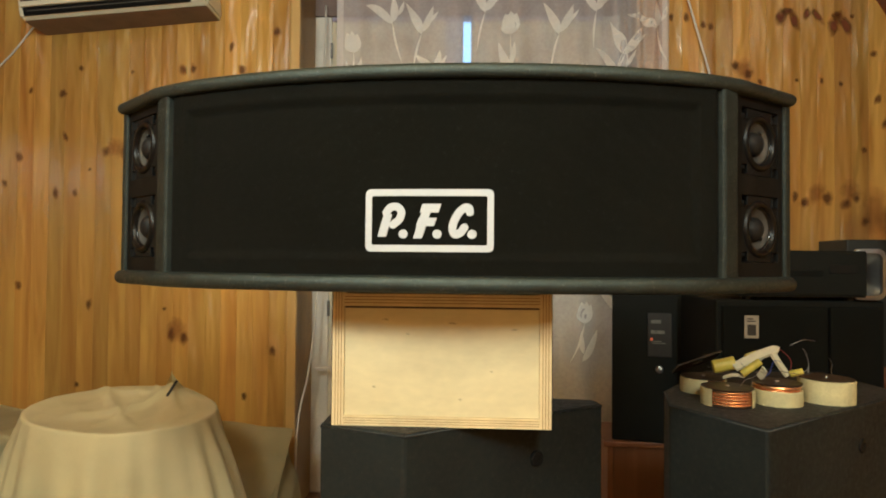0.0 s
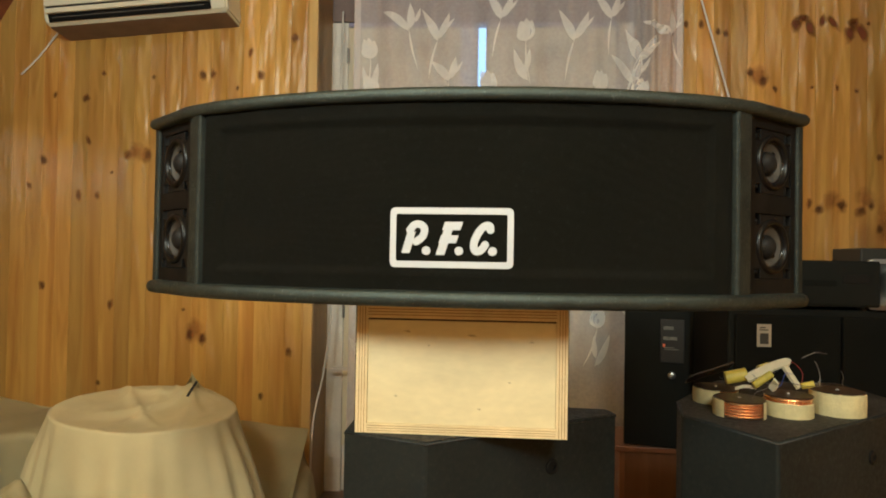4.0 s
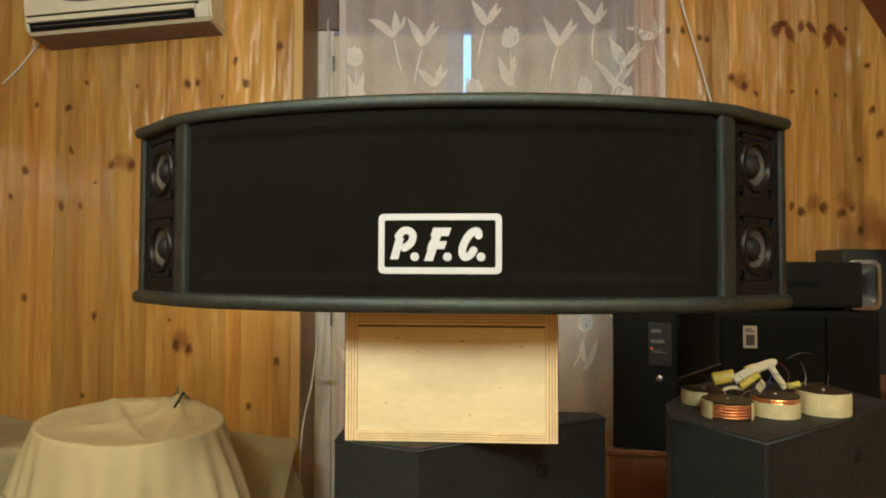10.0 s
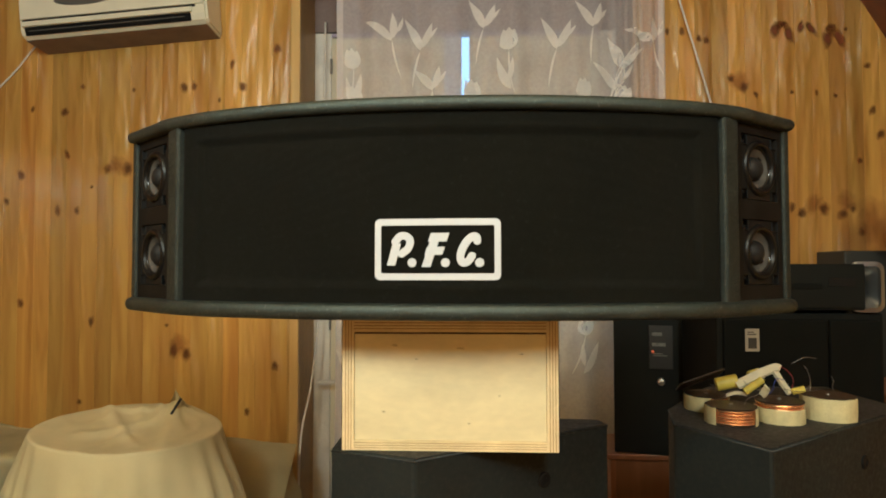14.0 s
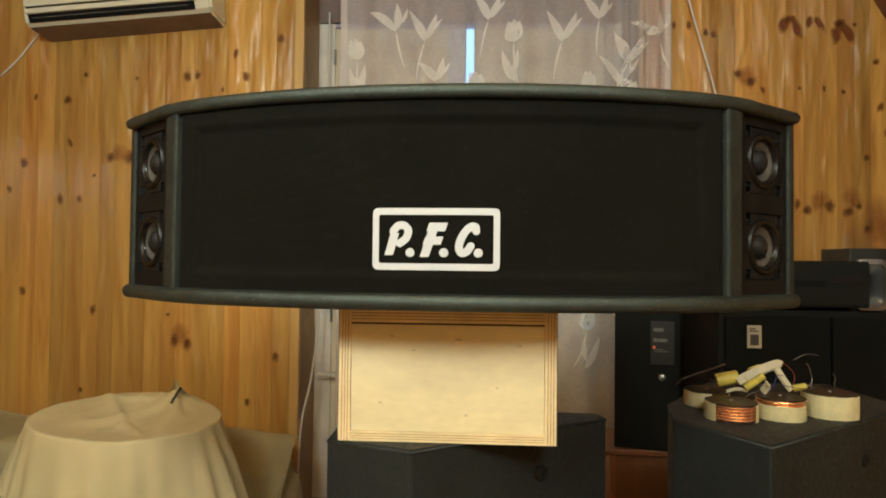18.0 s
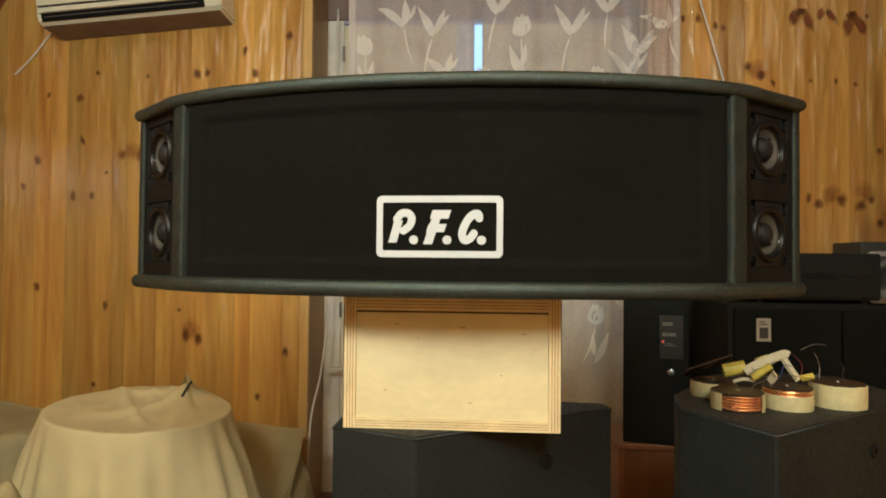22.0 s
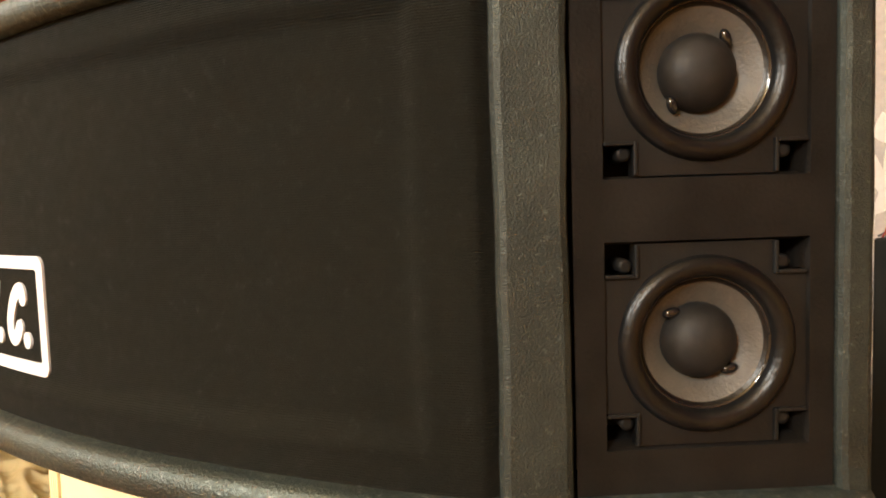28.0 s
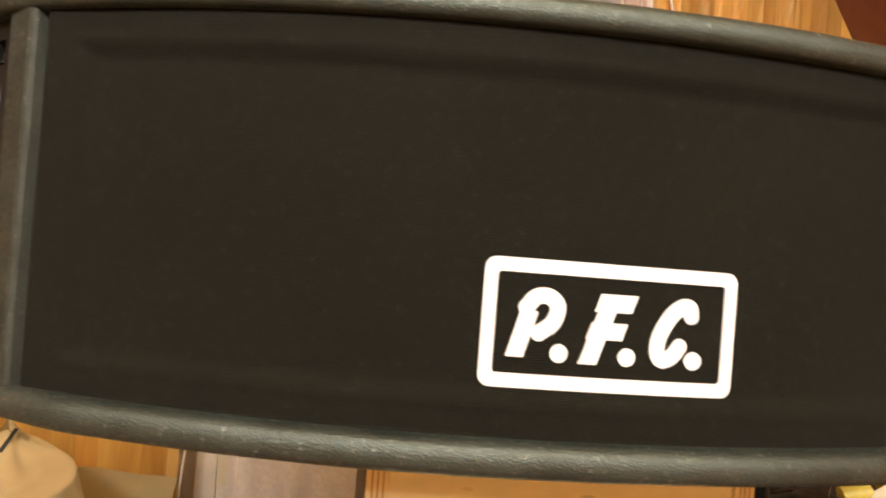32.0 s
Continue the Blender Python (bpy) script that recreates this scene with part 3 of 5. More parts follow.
def board(z0, z1, ahead):
    """A board with a full rounded nose."""
    b, h, rings = bmesh.new(), (z1 - z0) / 2, []
    for k in range(9):
        a = math.pi * k / 8
        rings.append([b.verts.new((x, y, (z0 + z1) / 2 - h * math.cos(a))) for x, y in outline(-h * (1 - math.sin(a) ** 0.7), ahead)])
    n = len(rings[0])
    for lo, hi in zip(rings, rings[1:]):
        for i in range(n):
            b.faces.new((lo[i], lo[(i + 1) % n], hi[(i + 1) % n], hi[i]))
    b.faces.new(rings[0][::-1])
    b.faces.new(rings[-1])
    return b


speaker = thing("horn_loudspeaker", pose(0, 0, ZB0), "wide bowed black loudspeaker with white lettering on a plywood box", "loudspeaker")
LOCAL = Matrix.Translation((0, 0, -ZB0))


def spk(name, bm, mat, parent=speaker, label="", smooth=False):
    bmesh.ops.transform(bm, matrix=LOCAL, verts=bm.verts)
    return part(name, bm, mat, parent, label, smooth)


spk("bottom_board", board(ZB0, ZB1, 0.022), TOLEX_NOSE, label="rough black board with a rounded, scuffed nose", smooth=True)
spk("top_board", board(ZT0, ZT1, 0.015), TOLEX_NOSE, label="rough black board with a rounded, scuffed nose", smooth=True)
# body behind the front
bm = prism([(-0.64, 0.24), (-0.47, 0.125), (0.47, 0.125), (0.64, 0.24), (0.40, 0.48), (-0.40, 0.48)], ZB1 - 0.004, ZT0 + 0.004)
spk("cabinet_body", bm, TOLEX_DARK)


def grille(u, v):
    x = -0.4845 + 0.969 * u
    z = ZB1 - 0.001 + (ZT0 - ZB1 + 0.002) * v
    # inner field sits back behind the frame under the cloth
    du = min(u, 1 - u) * 0.974
    dv = min(v, 1 - v) * (ZT0 - ZB1)
    d = min(du - 0.036, dv - 0.026)
    k = min(1, max(0, d / 0.016))
    k = k * k * (3 - 2 * k)
    roll = 0.010 * max(0, 1 - du / 0.008) ** 2
    ridge = 0.0007 * math.exp(-((d + 0.002) / 0.003) ** 2)
    return (x, bow(x) + 0.0062 * k - 0.002 - ridge + roll + 0.0008 * math.sin(x * 9 + z * 5), z)


spk("grille", sheet(grille, 260, 96, thick=-0.004), CLOTH_BLACK, label="black stretched grille cloth", smooth=True)

# emblem: rounded frame and slanted letters, cut from white vinyl


def rounded(x0, x1, z0, z1, r, n=6):
    out = []
    for cx, cz, a0 in ((x1 - r, z1 - r, 0), (x0 + r, z1 - r, 90), (x0 + r, z0 + r, 180), (x1 - r, z0 + r, 270)):
        out += [(cx + r * math.cos(radians(a0 + 90 * k / n)), cz + r * math.sin(radians(a0 + 90 * k / n))) for k in range(n + 1)]
        if a0 in (0, 180):
            a, b = (x1 - r, x0 + r) if a0 == 0 else (x0 + r, x1 - r)
            out += [(a + (b - a) * k / 12, z1 if a0 == 0 else z0) for k in range(1, 12)]
    return out


def emblem_y(x):
    return bow(x) + 0.0026


bm = bmesh.new()
outer, inner = rounded(-0.1045, 0.1045, 1.0972, 1.1988, 0.009), rounded(-0.0940, 0.0940, 1.1083, 1.1877, 0.003)
rows = [[bm.verts.new((x, emblem_y(x) + dy, z)) for x, z in ring] for ring, dy in ((outer, 0.0026), (outer, 0.0), (inner, 0.0), (inner, 0.0026))]
for a, b in zip(rows, rows[1:]):
    for i in range(len(a)):
        j = (i + 1) % len(a)
        bm.faces.new((a[i], a[j], b[j], b[i]))
spk("emblem_frame", bm, WHITE, label="white rounded rectangular frame")


def stroke(b, pts, wide, lift, blunt=False):
    """A pen stroke on the cloth, wide all along; round ends, or blunt ones cut level."""
    p = [Vector((x, 0, z)) for x, z in pts]

    def put(q, deep=0.0):
        return b.verts.new((q.x, emblem_y(q.x) - lift + deep, q.z))

    rows = []
    for i, q in enumerate(p):
        way = (p[min(i + 1, len(p) - 1)] - p[max(i - 1, 0)]).normalized()
        side = Vector((-way.z, 0, way.x)) * wide / 2
        if blunt:
            side = Vector((math.copysign(wide / 2 / abs(way.z), side.x), 0, 0)) if abs(way.z) > 0.3 else Vector((wide * 0.17, 0, wide / 2))
        rows.append((q + side, q - side))
    front = [(put(a), put(c)) for a, c in rows]
    back = [(put(a, 0.0024), put(c, 0.0024)) for a, c in rows]
    for k in range(len(rows) - 1):
        (a, c), (d, e) = front[k], front[k + 1]
        (f, g), (h, i) = back[k], back[k + 1]
        for quad in ((a, c, e, d), (a, d, h, f), (c, g, i, e)):
            b.faces.new(quad)
    for (a, c), (f, g), at, out in ((front[0], back[0], p[0], p[0] - p[1]), (front[-1], back[-1], p[-1], p[-1] - p[-2])):
        if blunt:
            b.faces.new((a, c, g, f))
            continue
        a0, turn = math.atan2(out.z, out.x), math.pi / 2
        arc = [at + Vector((math.cos(a0 + turn - math.pi * k / 10), 0, math.sin(a0 + turn - math.pi * k / 10))) * wide / 2 for k in range(11)]
        fan, under, mid = [put(q) for q in arc], [put(q, 0.0024) for q in arc], put(at)
        for k in range(10):
            b.faces.new((mid, fan[k], fan[k + 1]))
            b.faces.new((fan[k], under[k], under[k + 1], fan[k + 1]))


def lettered(strokes):
    """One brush-drawn letter: strokes given in millimetres from the middle of the emblem."""
    b = bmesh.new()
    for k, (pts, wide, blunt) in enumerate(strokes):
        q = [(x * 0.00102, 1.148 + z * 0.00104) for x, z in pts]
        if not blunt:
            q = [(v.x, v.y) for v in curve([(x, z, 0) for x, z in q], 7)]
        stroke(b, q, wide / 1000, 0.0003 * k, blunt)
    bmesh.ops.remove_doubles(b, verts=b.verts, dist=1e-6)
    return spk("letter", b, WHITE)


# P: slanting stem and round bowl; F: stem and two bars; C: open hook
lettered(((((-66.0, 9.5), (-75.8, -25.5)), 13.6, True), (((-68.7, 12.2), (-60.9, 20.6), (-50.4, 20.8), (-44.2, 13.1), (-47.7, 1.4), (-58.0, -6.8)), 12.6, False)))
lettered(((((-4.5, 13.5), (-18.3, -28.0)), 14.0, True), (((-12.5, 19.2), (17.2, 19.2)), 14.2, True), (((-18.6, -2.3), (10.2, -2.3)), 13.4, True)))
lettered(((((64.5, 13.2), (63.0, 19.5), (56.0, 19.6), (46.5, 11.0), (38.6, -4.5), (37.8, -16.0), (42.5, -21.6), (50.5, -18.0), (56.0, -10.6)), 12.8, False),))
for x in (-0.0415, 0.0137, 0.0699):
    dot = lathe([(0, 0), (0.0073, 0), (0.0073, 0.002), (0, 0.002)], 20, m=Matrix.Translation((x, emblem_y(x) + 0.002, 1.1260)) @ Matrix.Shear("XZ", 4, (0.25, 0)) @ Matrix.Rotation(radians(90), 4, "X"))
    spk("full_stop", dot, WHITE)

# ---- one end: post, driver panel, two drivers, end strip ----
S_POST, S_OPEN0, S_OPEN1, S_PANEL, S_END = 0.041, 0.0610, 0.1790, 0.193, 0.213
DRV_S, DRV_Z = 0.1190, (1.300, 1.145)


def end_matrix(side):
    """Local frame of an end: x along the face outwards, y into the box, z up."""
    m = Matrix.Translation((PX, PY, 0)) @ Matrix.Rotation(ANG, 4, "Z")
    return Matrix.Diagonal((side, 1, 1, 1)) @ m


def strip(s0, s1, z0, z1, y0, y1, r, wob=0.0):
    """An upright lath with slightly uneven edges."""
    b = bmesh.new()
    n = 14
    rings = []
    for k in range(n + 1):
        z = z0 + (z1 - z0) * k / n
        j0, j1 = (noise.noise((s0 * 90, z * 34, 1.7)) * wob, noise.noise((s1 * 90, z * 29, 5.1)) * wob)
        a, c = s0 + j0, s1 + j1
        rings.append([b.verts.new((x, y, z)) for x, y in ((a, y1), (a, y0 + r), (a + r * 0.3, y0 + r * 0.3), (a + r, y0), (c - r, y0), (c - r * 0.3, y0 + r * 0.3), (c, y0 + r), (c, y1))])
    for p, q in zip(rings, rings[1:]):
        for i in range(8):
            b.faces.new((p[i], p[(i + 1) % 8], q[(i + 1) % 8], q[i]))
    b.faces.new(rings[0][::-1])
    b.faces.new(rings[-1])
    return b


def frame_panel():
    """Dark panel with two square openings whose edges are chamfered."""
    b = bmesh.new()
    s0, s1, z0, z1 = S_POST + 0.0025, S_PANEL, ZB1 - 0.001, ZT0 + 0.001
    holes = [(S_OPEN0, S_OPEN1, zc - 0.060, zc + 0.060) for zc in DRV_Z[::-1]]
    bx = [s0, S_OPEN0, S_OPEN1, s1]
    bz = [z0, holes[0][2], holes[0][3], holes[1][2], holes[1][3], z1]
    for i in range(3):
        for k in range(5):
            if i == 1 and k in (1, 3):
                continue
            b.faces.new([b.verts.new((x, 0.004, z)) for x, z in ((bx[i], bz[k]), (bx[i + 1], bz[k]), (bx[i + 1], bz[k + 1]), (bx[i], bz[k + 1]))])
    c = 0.0022
    for a0, a1, h0, h1 in holes:
        r1 = [b.verts.new((x, 0.004, z)) for x, z in ((a0, h0), (a1, h0), (a1, h1), (a0, h1))]
        r2 = [b.verts.new((x, 0.016, z)) for x, z in ((a0 + c, h0 + c), (a1 - c, h0 + c), (a1 - c, h1 - c), (a0 + c, h1 - c))]
        r3 = [b.verts.new((v.co.x, 0.050, v.co.z)) for v in r2]
        for p, q in ((r1, r2), (r2, r3)):
            for i in range(4):
                b.faces.new((p[i], p[(i + 1) % 4], q[(i + 1) % 4], q[i]))
    bmesh.ops.remove_doubles(b, verts=b.verts, dist=1e-5)
    return b


def driver(parent, m, side, turn):
    """A small full-range driver: square basket with cut corners, rubber roll, grey cone, black cap, two lead blobs."""
    half = 0.0562
    notch = 0.0165
    poly = []
    for sx, sy in ((1, 1), (-1, 1), (-1, -1), (1, -1)):
        q = [(sx * half, sy * (half - notch)), (sx * (half - notch), sy * (half - notch)), (sx * (half - notch), sy * half)]
        poly += q if sx * sy > 0 else q[::-1]
    up = Matrix.Rotation(radians(90), 4, "X")

    def put(name, b, mat, par, label="", smooth=True):
        bmesh.ops.transform(b, matrix=LOCAL @ m @ up, verts=b.verts)
        return part(name, b, mat, par, label, smooth)

    # the plate with its round hole
    b = bmesh.new()
    angles = sorted({round(math.atan2(y, x) % (2 * math.pi), 6) for x, y in poly} | {round(2 * math.pi * k / 48, 6) for k in range(48)})
    rings = []
    for ang in angles:
        c, s_ = math.cos(ang), math.sin(ang)
        reach = 9.0
        for (ax, ay), (bx, by) in zip(poly, poly[1:] + poly[:1]):
            det = (bx - ax) * s_ - (by - ay) * c
            if abs(det) > 1e-9:
                k = (ay * c - ax * s_) / det
                d = (ax + k * (bx - ax)) * c + (ay + k * (by - ay)) * s_
                if -1e-6 <= k <= 1 + 1e-6 and 0 < d < reach:
                    reach = d
        rings.append([b.verts.new((q * c, q * s_, z)) for q, z in ((reach, -0.020), (reach, -0.012), (0.0490, -0.0115), (0.0490, -0.020))])
    for p, q in zip(rings, rings[1:] + rings[:1]):
        for i in range(4):
            b.faces.new((p[i], q[i], q[(i + 1) % 4], p[(i + 1) % 4]))
    basket = put("basket", b, PLASTIC, parent, "black plastic driver frame with cut corners", False)
    roll = [(0.0432 - 0.0062 * math.cos(math.pi * k / 12), -0.0125 + 0.0068 * math.sin(math.pi * k / 12)) for k in range(13)]
    put("surround", lathe([(0.0340, -0.0155), (0.0362, -0.0140), *roll, (0.0506, -0.0122), (0.0512, -0.0118)], 56), RUBBER, basket, "glossy black rubber surround")
    put("glue_ring", lathe([(0.0357, -0.0137), (0.0363, -0.0128), (0.0370, -0.0126), (0.0374, -0.0130)], 56), DROP, basket)
    put("cone", lathe([(0.0368, -0.0138), (0.030, -0.0182), (0.0225, -0.0238), (0.019, -0.026)], 48), CONE, basket, "grey paper cone")
    put("dust_cap", lathe([(0.0216, -0.0240), (0.0212, -0.0205), (0.0192, -0.0160), (0.0155, -0.0122), (0.0105, -0.0092), (0.005, -0.0076), (0, -0.0072)], 40), CAP, basket, "black domed dust cap")
    for a in (turn, turn + 180):
        c, s = math.cos(radians(a)), math.sin(radians(a))
        b = bmesh.new()
        bmesh.ops.create_uvsphere(b, u_segments=12, v_segments=8, radius=0.0036)
        bmesh.ops.transform(b, matrix=Matrix.Translation((0.0232 * c, 0.0232 * s, -0.0195)) @ Matrix.Rotation(radians(a + 60), 4, "Z") @ Matrix.Diagonal((1.5, 0.85, 0.8, 1)), verts=b.verts)
        put("lead_blob", b, DROP, basket)
    # raised lips along the notches, screw posts in them
    for sx, sy in ((1, 1), (-1, 1), (-1, -1), (1, -1)):
        i, o = half - notch - 0.0022, half - 0.0004
        a, c = sorted((sx * i, sx * (i + 0.0022))), sorted((sy * i, sy * o))
        b = box(a[0], a[1], c[0], c[1], -0.020, -0.0098, 0.0006)
        a, c = sorted((sx * (i + 0.0022), sx * o)), sorted((sy * i, sy * (i + 0.0022)))
        put("notch_lip", box(a[0], a[1], c[0], c[1], -0.020, -0.0098, 0.0006, bm=b), PLASTIC, basket, smooth=False)
    for sx, sy in ((1, 1), (-1, 1), (-1, -1), (1, -1)):
        b = lathe([(0, -0.030), (0.0045, -0.030), (0.0040, -0.014), (0.002, -0.0135), (0.0, -0.0142)], 12, m=Matrix.Translation((sx * (half - 0.0122), sy * (half - 0.0122), 0)))
        put("screw_post", b, PLASTIC, basket)
    return basket


for side in (1, -1):
    m = end_matrix(side)

    def put_end(name, b, mat, label="", smooth=False):
        bmesh.ops.transform(b, matrix=LOCAL @ m, verts=b.verts)
        return part(name, b, mat, speaker, label, smooth)

    put_end("post", strip(0.0, S_POST, ZB1 - 0.001, ZT0 + 0.001, -0.003, 0.05, 0.005, 0.0016), TOLEX, "scuffed grey-black post beside the grille")
    put_end("end_strip", strip(S_PANEL + 0.001, S_END, ZB1 - 0.001, ZT0 + 0.001, -0.002, 0.05, 0.004, 0.0010), TOLEX, "scuffed grey-black end strip")
    put_end("driver_panel", frame_panel(), PANEL_BLACK, "dark stained panel with two square openings")
    # black sheet stands for the shade behind the driver openings
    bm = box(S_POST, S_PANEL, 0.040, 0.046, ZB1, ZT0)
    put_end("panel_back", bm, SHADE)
    for zc, turn in zip(DRV_Z, (50, 135)):
        driver(speaker, m @ Matrix.Translation((DRV_S + 0.001, -0.0055, zc)) @ Matrix.Diagonal((1.04, 1, 1.04, 1)), side, turn if side > 0 else turn + 30)

# ---- plywood box under it ----
BX0, BX1, BY0, BY1, BZ0, BZ1 = -0.183, 0.208, 0.106, 0.36, 0.787, 1.031
ply_box = thing("plywood_box", pose(0.0125, BY0, BZ0, 0, 0, 2), "open-grained birch plywood box with striped edges", "box")
BM = Matrix.Translation((-0.0125, -BY0, -BZ0))


def ply(name, slabs):
    """A board shown end-on: alternate pale and dark plies, dark ones a hair back."""
    b = None
    for k, (x0, x1, z0, z1) in enumerate(slabs):
        dark = k % 2
        q = box(x0, x1, BY0 + (0.0012 if dark else 0.0), BY1, z0, z1)
        bmesh.ops.transform(q, matrix=BM, verts=q.verts)
        if b is None:
            b = part(name, q, PLY_EDGE, ply_box)
        else:
            part("ply", q, PLY_DARK if dark else PLY_EDGE, b)
    return b


def plies(a, b):
    """Splits a board's thickness in seven: thick pale plies and thin dark ones."""
    w = [2.9, 0.8, 2.1, 0.8, 2.1, 0.8, 2.4]
    k, out = (b - a) / sum(w), [a]
    for x in w:
        out.append(out[-1] + x * k)
    return list(zip(out, out[1:]))


TH = 0.021
ply("side_board", [(a, b, BZ0, BZ1) for a, b in plies(BX0, BX0 + TH)])
ply("side_board", [(a, b, BZ0, BZ1) for a, b in plies(BX1 - TH, BX1)])
ply("bottom_board", [(BX0 + TH, BX1 - TH, a, b) for a, b in plies(BZ0, BZ0 + 0.018)])
ply("top_board", [(BX0 + TH, BX1 - TH, a, b) for a, b in plies(BZ1 - 0.030, BZ1 - 0.008)])
# thin dark brown sheets over the outer faces of both side boards
for x0, x1 in ((BX0 - 0.0016, BX0 - 0.0001), (BX1 + 0.0001, BX1 + 0.0016)):
    bm = box(x0, x1, BY0 + 0.0005, BY1, BZ0 + 0.001, BZ1 - 0.001)
    bmesh.ops.transform(bm, matrix=BM, verts=bm.verts)
    part("side_face", bm, DARK_BROWN, ply_box, "dark brown outer face of the side board")
bm = box(BX0 + TH + 0.0005, BX1 - TH - 0.0005, BY0 + 0.0035, BY0 + 0.018, BZ0 + 0.0185, BZ1 - 0.0340, 0.0002)
bmesh.ops.transform(bm, matrix=BM, verts=bm.verts)
front_panel = part("front_panel", bm, PLY, ply_box, "pale birch panel with small knots")
# dark strip stands in for the shaded gap below the top board
bm = box(BX0 + TH + 0.0005, BX1 - TH - 0.0005, BY0 + 0.0052, BY0 + 0.018, BZ1 - 0.0338, BZ1 - 0.0303)
bmesh.ops.transform(bm, matrix=BM, verts=bm.verts)
part("shadow_gap_strip", bm, DARK_BROWN, ply_box, "dark strip standing in for the shadow gap under the top board")
bm = box(BX0 + TH, BX1 - TH, BY0 + 0.02, BY1, BZ1 - 0.008, BZ1)
bmesh.ops.transform(bm, matrix=BM, verts=bm.verts)
part("packing_strip", bm, BLACK_BOX, ply_box)

# ---- stage cabinets, six-sided in plan ----


def stage_cabinet(poly, h, label):
    cx, cy = sum(p[0] for p in poly) / len(poly), sum(p[1] for p in poly) / len(poly)
    ob = thing("stage_loudspeaker", pose(cx, cy, FLOOR), label, "loudspeaker", "stage loudspeakers")
    q = [(x - cx, y - cy) for x, y in poly]
    h = h - FLOOR
    part("cabinet", prism(q, 0.012, h, 0.006), TOLEX_DARK, ob)
    (x0, y0), (x1, y1) = q[0], q[1]
    way = Vector((x1 - x0, y1 - y0, 0))
    m = Matrix.Translation((x0, y0, 0)) @ Matrix.Rotation(math.atan2(way.y, way.x), 4, "Z")
    b = lathe([(0, 0.0), (0.015, 0.0), (0.015, 0.003), (0.011, 0.0045), (0.006, 0.004), (0.006, 0.002), (0, 0.002)], 20, m=m @ Matrix.Translation((way.length * 0.62, 0, h - 0.085)) @ Matrix.Rotation(radians(90), 4, "X"))
    part("bolt", b, PLASTIC, ob, "dark recessed bolt")
    # paint rubbed thin along the arrises
    for i, (x, y) in enumerate(q):
        x1, y1 = q[(i + 1) % len(q)]
        ends = ((x, y, h - 0.0040), (x1, y1, h - 0.0040))
        part("worn_arris", tube([(a * 0.9930, c * 0.9930, z) for a, c, z in ends], 0.0026, 6), EDGE_WORN, ob, smooth=True)
    # lighter top sheet: dust, and lamp light from above put into its colour
    part("dusty_lit_top", prism([(x * 0.975, y * 0.975) for x, y in q], h - 0.001, h + 0.0004), DUSTY_LIT, ob, "dusty worn top, its colour lightened for lamp light from above")
    for x, y in q[::2]:
        part("foot", lathe([(0, 0), (0.016, 0), (0.014, 0.013), (0, 0.013)], 12, m=Matrix.Translation((x * 0.85, y * 0.85, 0))), RUBBER, ob)
    return ob


stage_cabinet([(-0.045, 0.054), (0.333, 0.326), (0.322, 0.362), (0.10, 0.372), (-0.215, 0.365), (-0.205, 0.105)], 0.787, "scuffed black six-sided stage loudspeaker carrying a plywood box")
stage_cabinet([(0.597, 0.165), (1.062, 0.53), (1.02, 0.80), (0.69, 0.78), (0.503, 0.49), (0.474, 0.345)], 0.785, "scuffed black six-sided stage loudspeaker with copper coils on top")

# ---- coils and scraps on the near stage cabinet ----
TOPZ = 0.785


def coil(x, y, r, h, taped, turn=0.0, bare=0.0):
    ob = thing("coil", pose(x, y, TOPZ, 0, 0, turn), "air-core copper coil partly wrapped in paper tape" if taped < 1 else "copper coil wrapped all round in pale paper tape", "coil", "coils on the loudspeaker")
    part("former", lathe([(0, 0), (r * 0.97, 0), (r * 0.97, 0.003), (r * 0.45, 0.003), (r * 0.45, h - 0.003), (r * 0.97, h - 0.003), (r * 0.985, h - 0.001), (r * 0.96, h), (r * 0.20, h + 0.0006), (0, h + 0.0006)], 36), BAKELITE, ob, "dark former")
    part("screw", lathe([(0, h + 0.0006), (0.0045, h + 0.0006), (0.004, h + 0.0028), (0, h + 0.0032)], 12), STEEL, ob, "small bright screw head")
    k = 5
    prof = []
    for i in range(k):
        z0 = 0.0032 + (h - 0.0064) * i / k
        z1 = 0.0032 + (h - 0.0064) * (i + 1) / k
        prof += [(r * 0.90, z0), (r * 0.95, z0 * 0.78 + z1 * 0.22), (r * 0.972, (z0 + z1) / 2), (r * 0.95, z0 * 0.22 + z1 * 0.78)]
    part("winding", lathe(prof + [(r * 0.93, h - 0.0032)], 40), COPPER, ob, "enamelled copper winding")
    # tape round part of the rim
    n, span = 40, taped * 2 * math.pi
    b = bmesh.new()
    g = []
    for i in range(n + 1):
        a = span * i / n - span / 2 + math.pi / 2
        q = r * (1.0 + 0.004 * noise.noise((a * 6, r * 90, 2)))
        lo, hi = 0.001 + 0.0006 * noise.noise((a * 4, r * 50, 5)), h - bare - 0.001 + 0.0016 * noise.noise((a * 3, r * 70, 8))
        g.append([b.verts.new((p * math.cos(a), p * math.sin(a), z)) for p, z in ((q * 0.965, lo), (q, lo), (q * 1.01, (lo + hi) / 2), (q, hi - 0.002), (q * 0.975, hi))])
    for p, q in zip(g, g[1:]):
        for i in range(4):
            b.faces.new((p[i], p[i + 1], q[i + 1], q[i]))
    part("tape", b, TAPE, ob, "wrinkled pale paper tape")
    wire = curve([(r * 0.5, 0, h), (r * 0.7, 0.01, h + 0.012), (r * 1.15, 0.02, h + 0.020), (r * 1.3, 0.03, h + 0.032)], 6)
    part("lead", tube(wire, 0.0006, 6), STEEL, ob)
    return ob


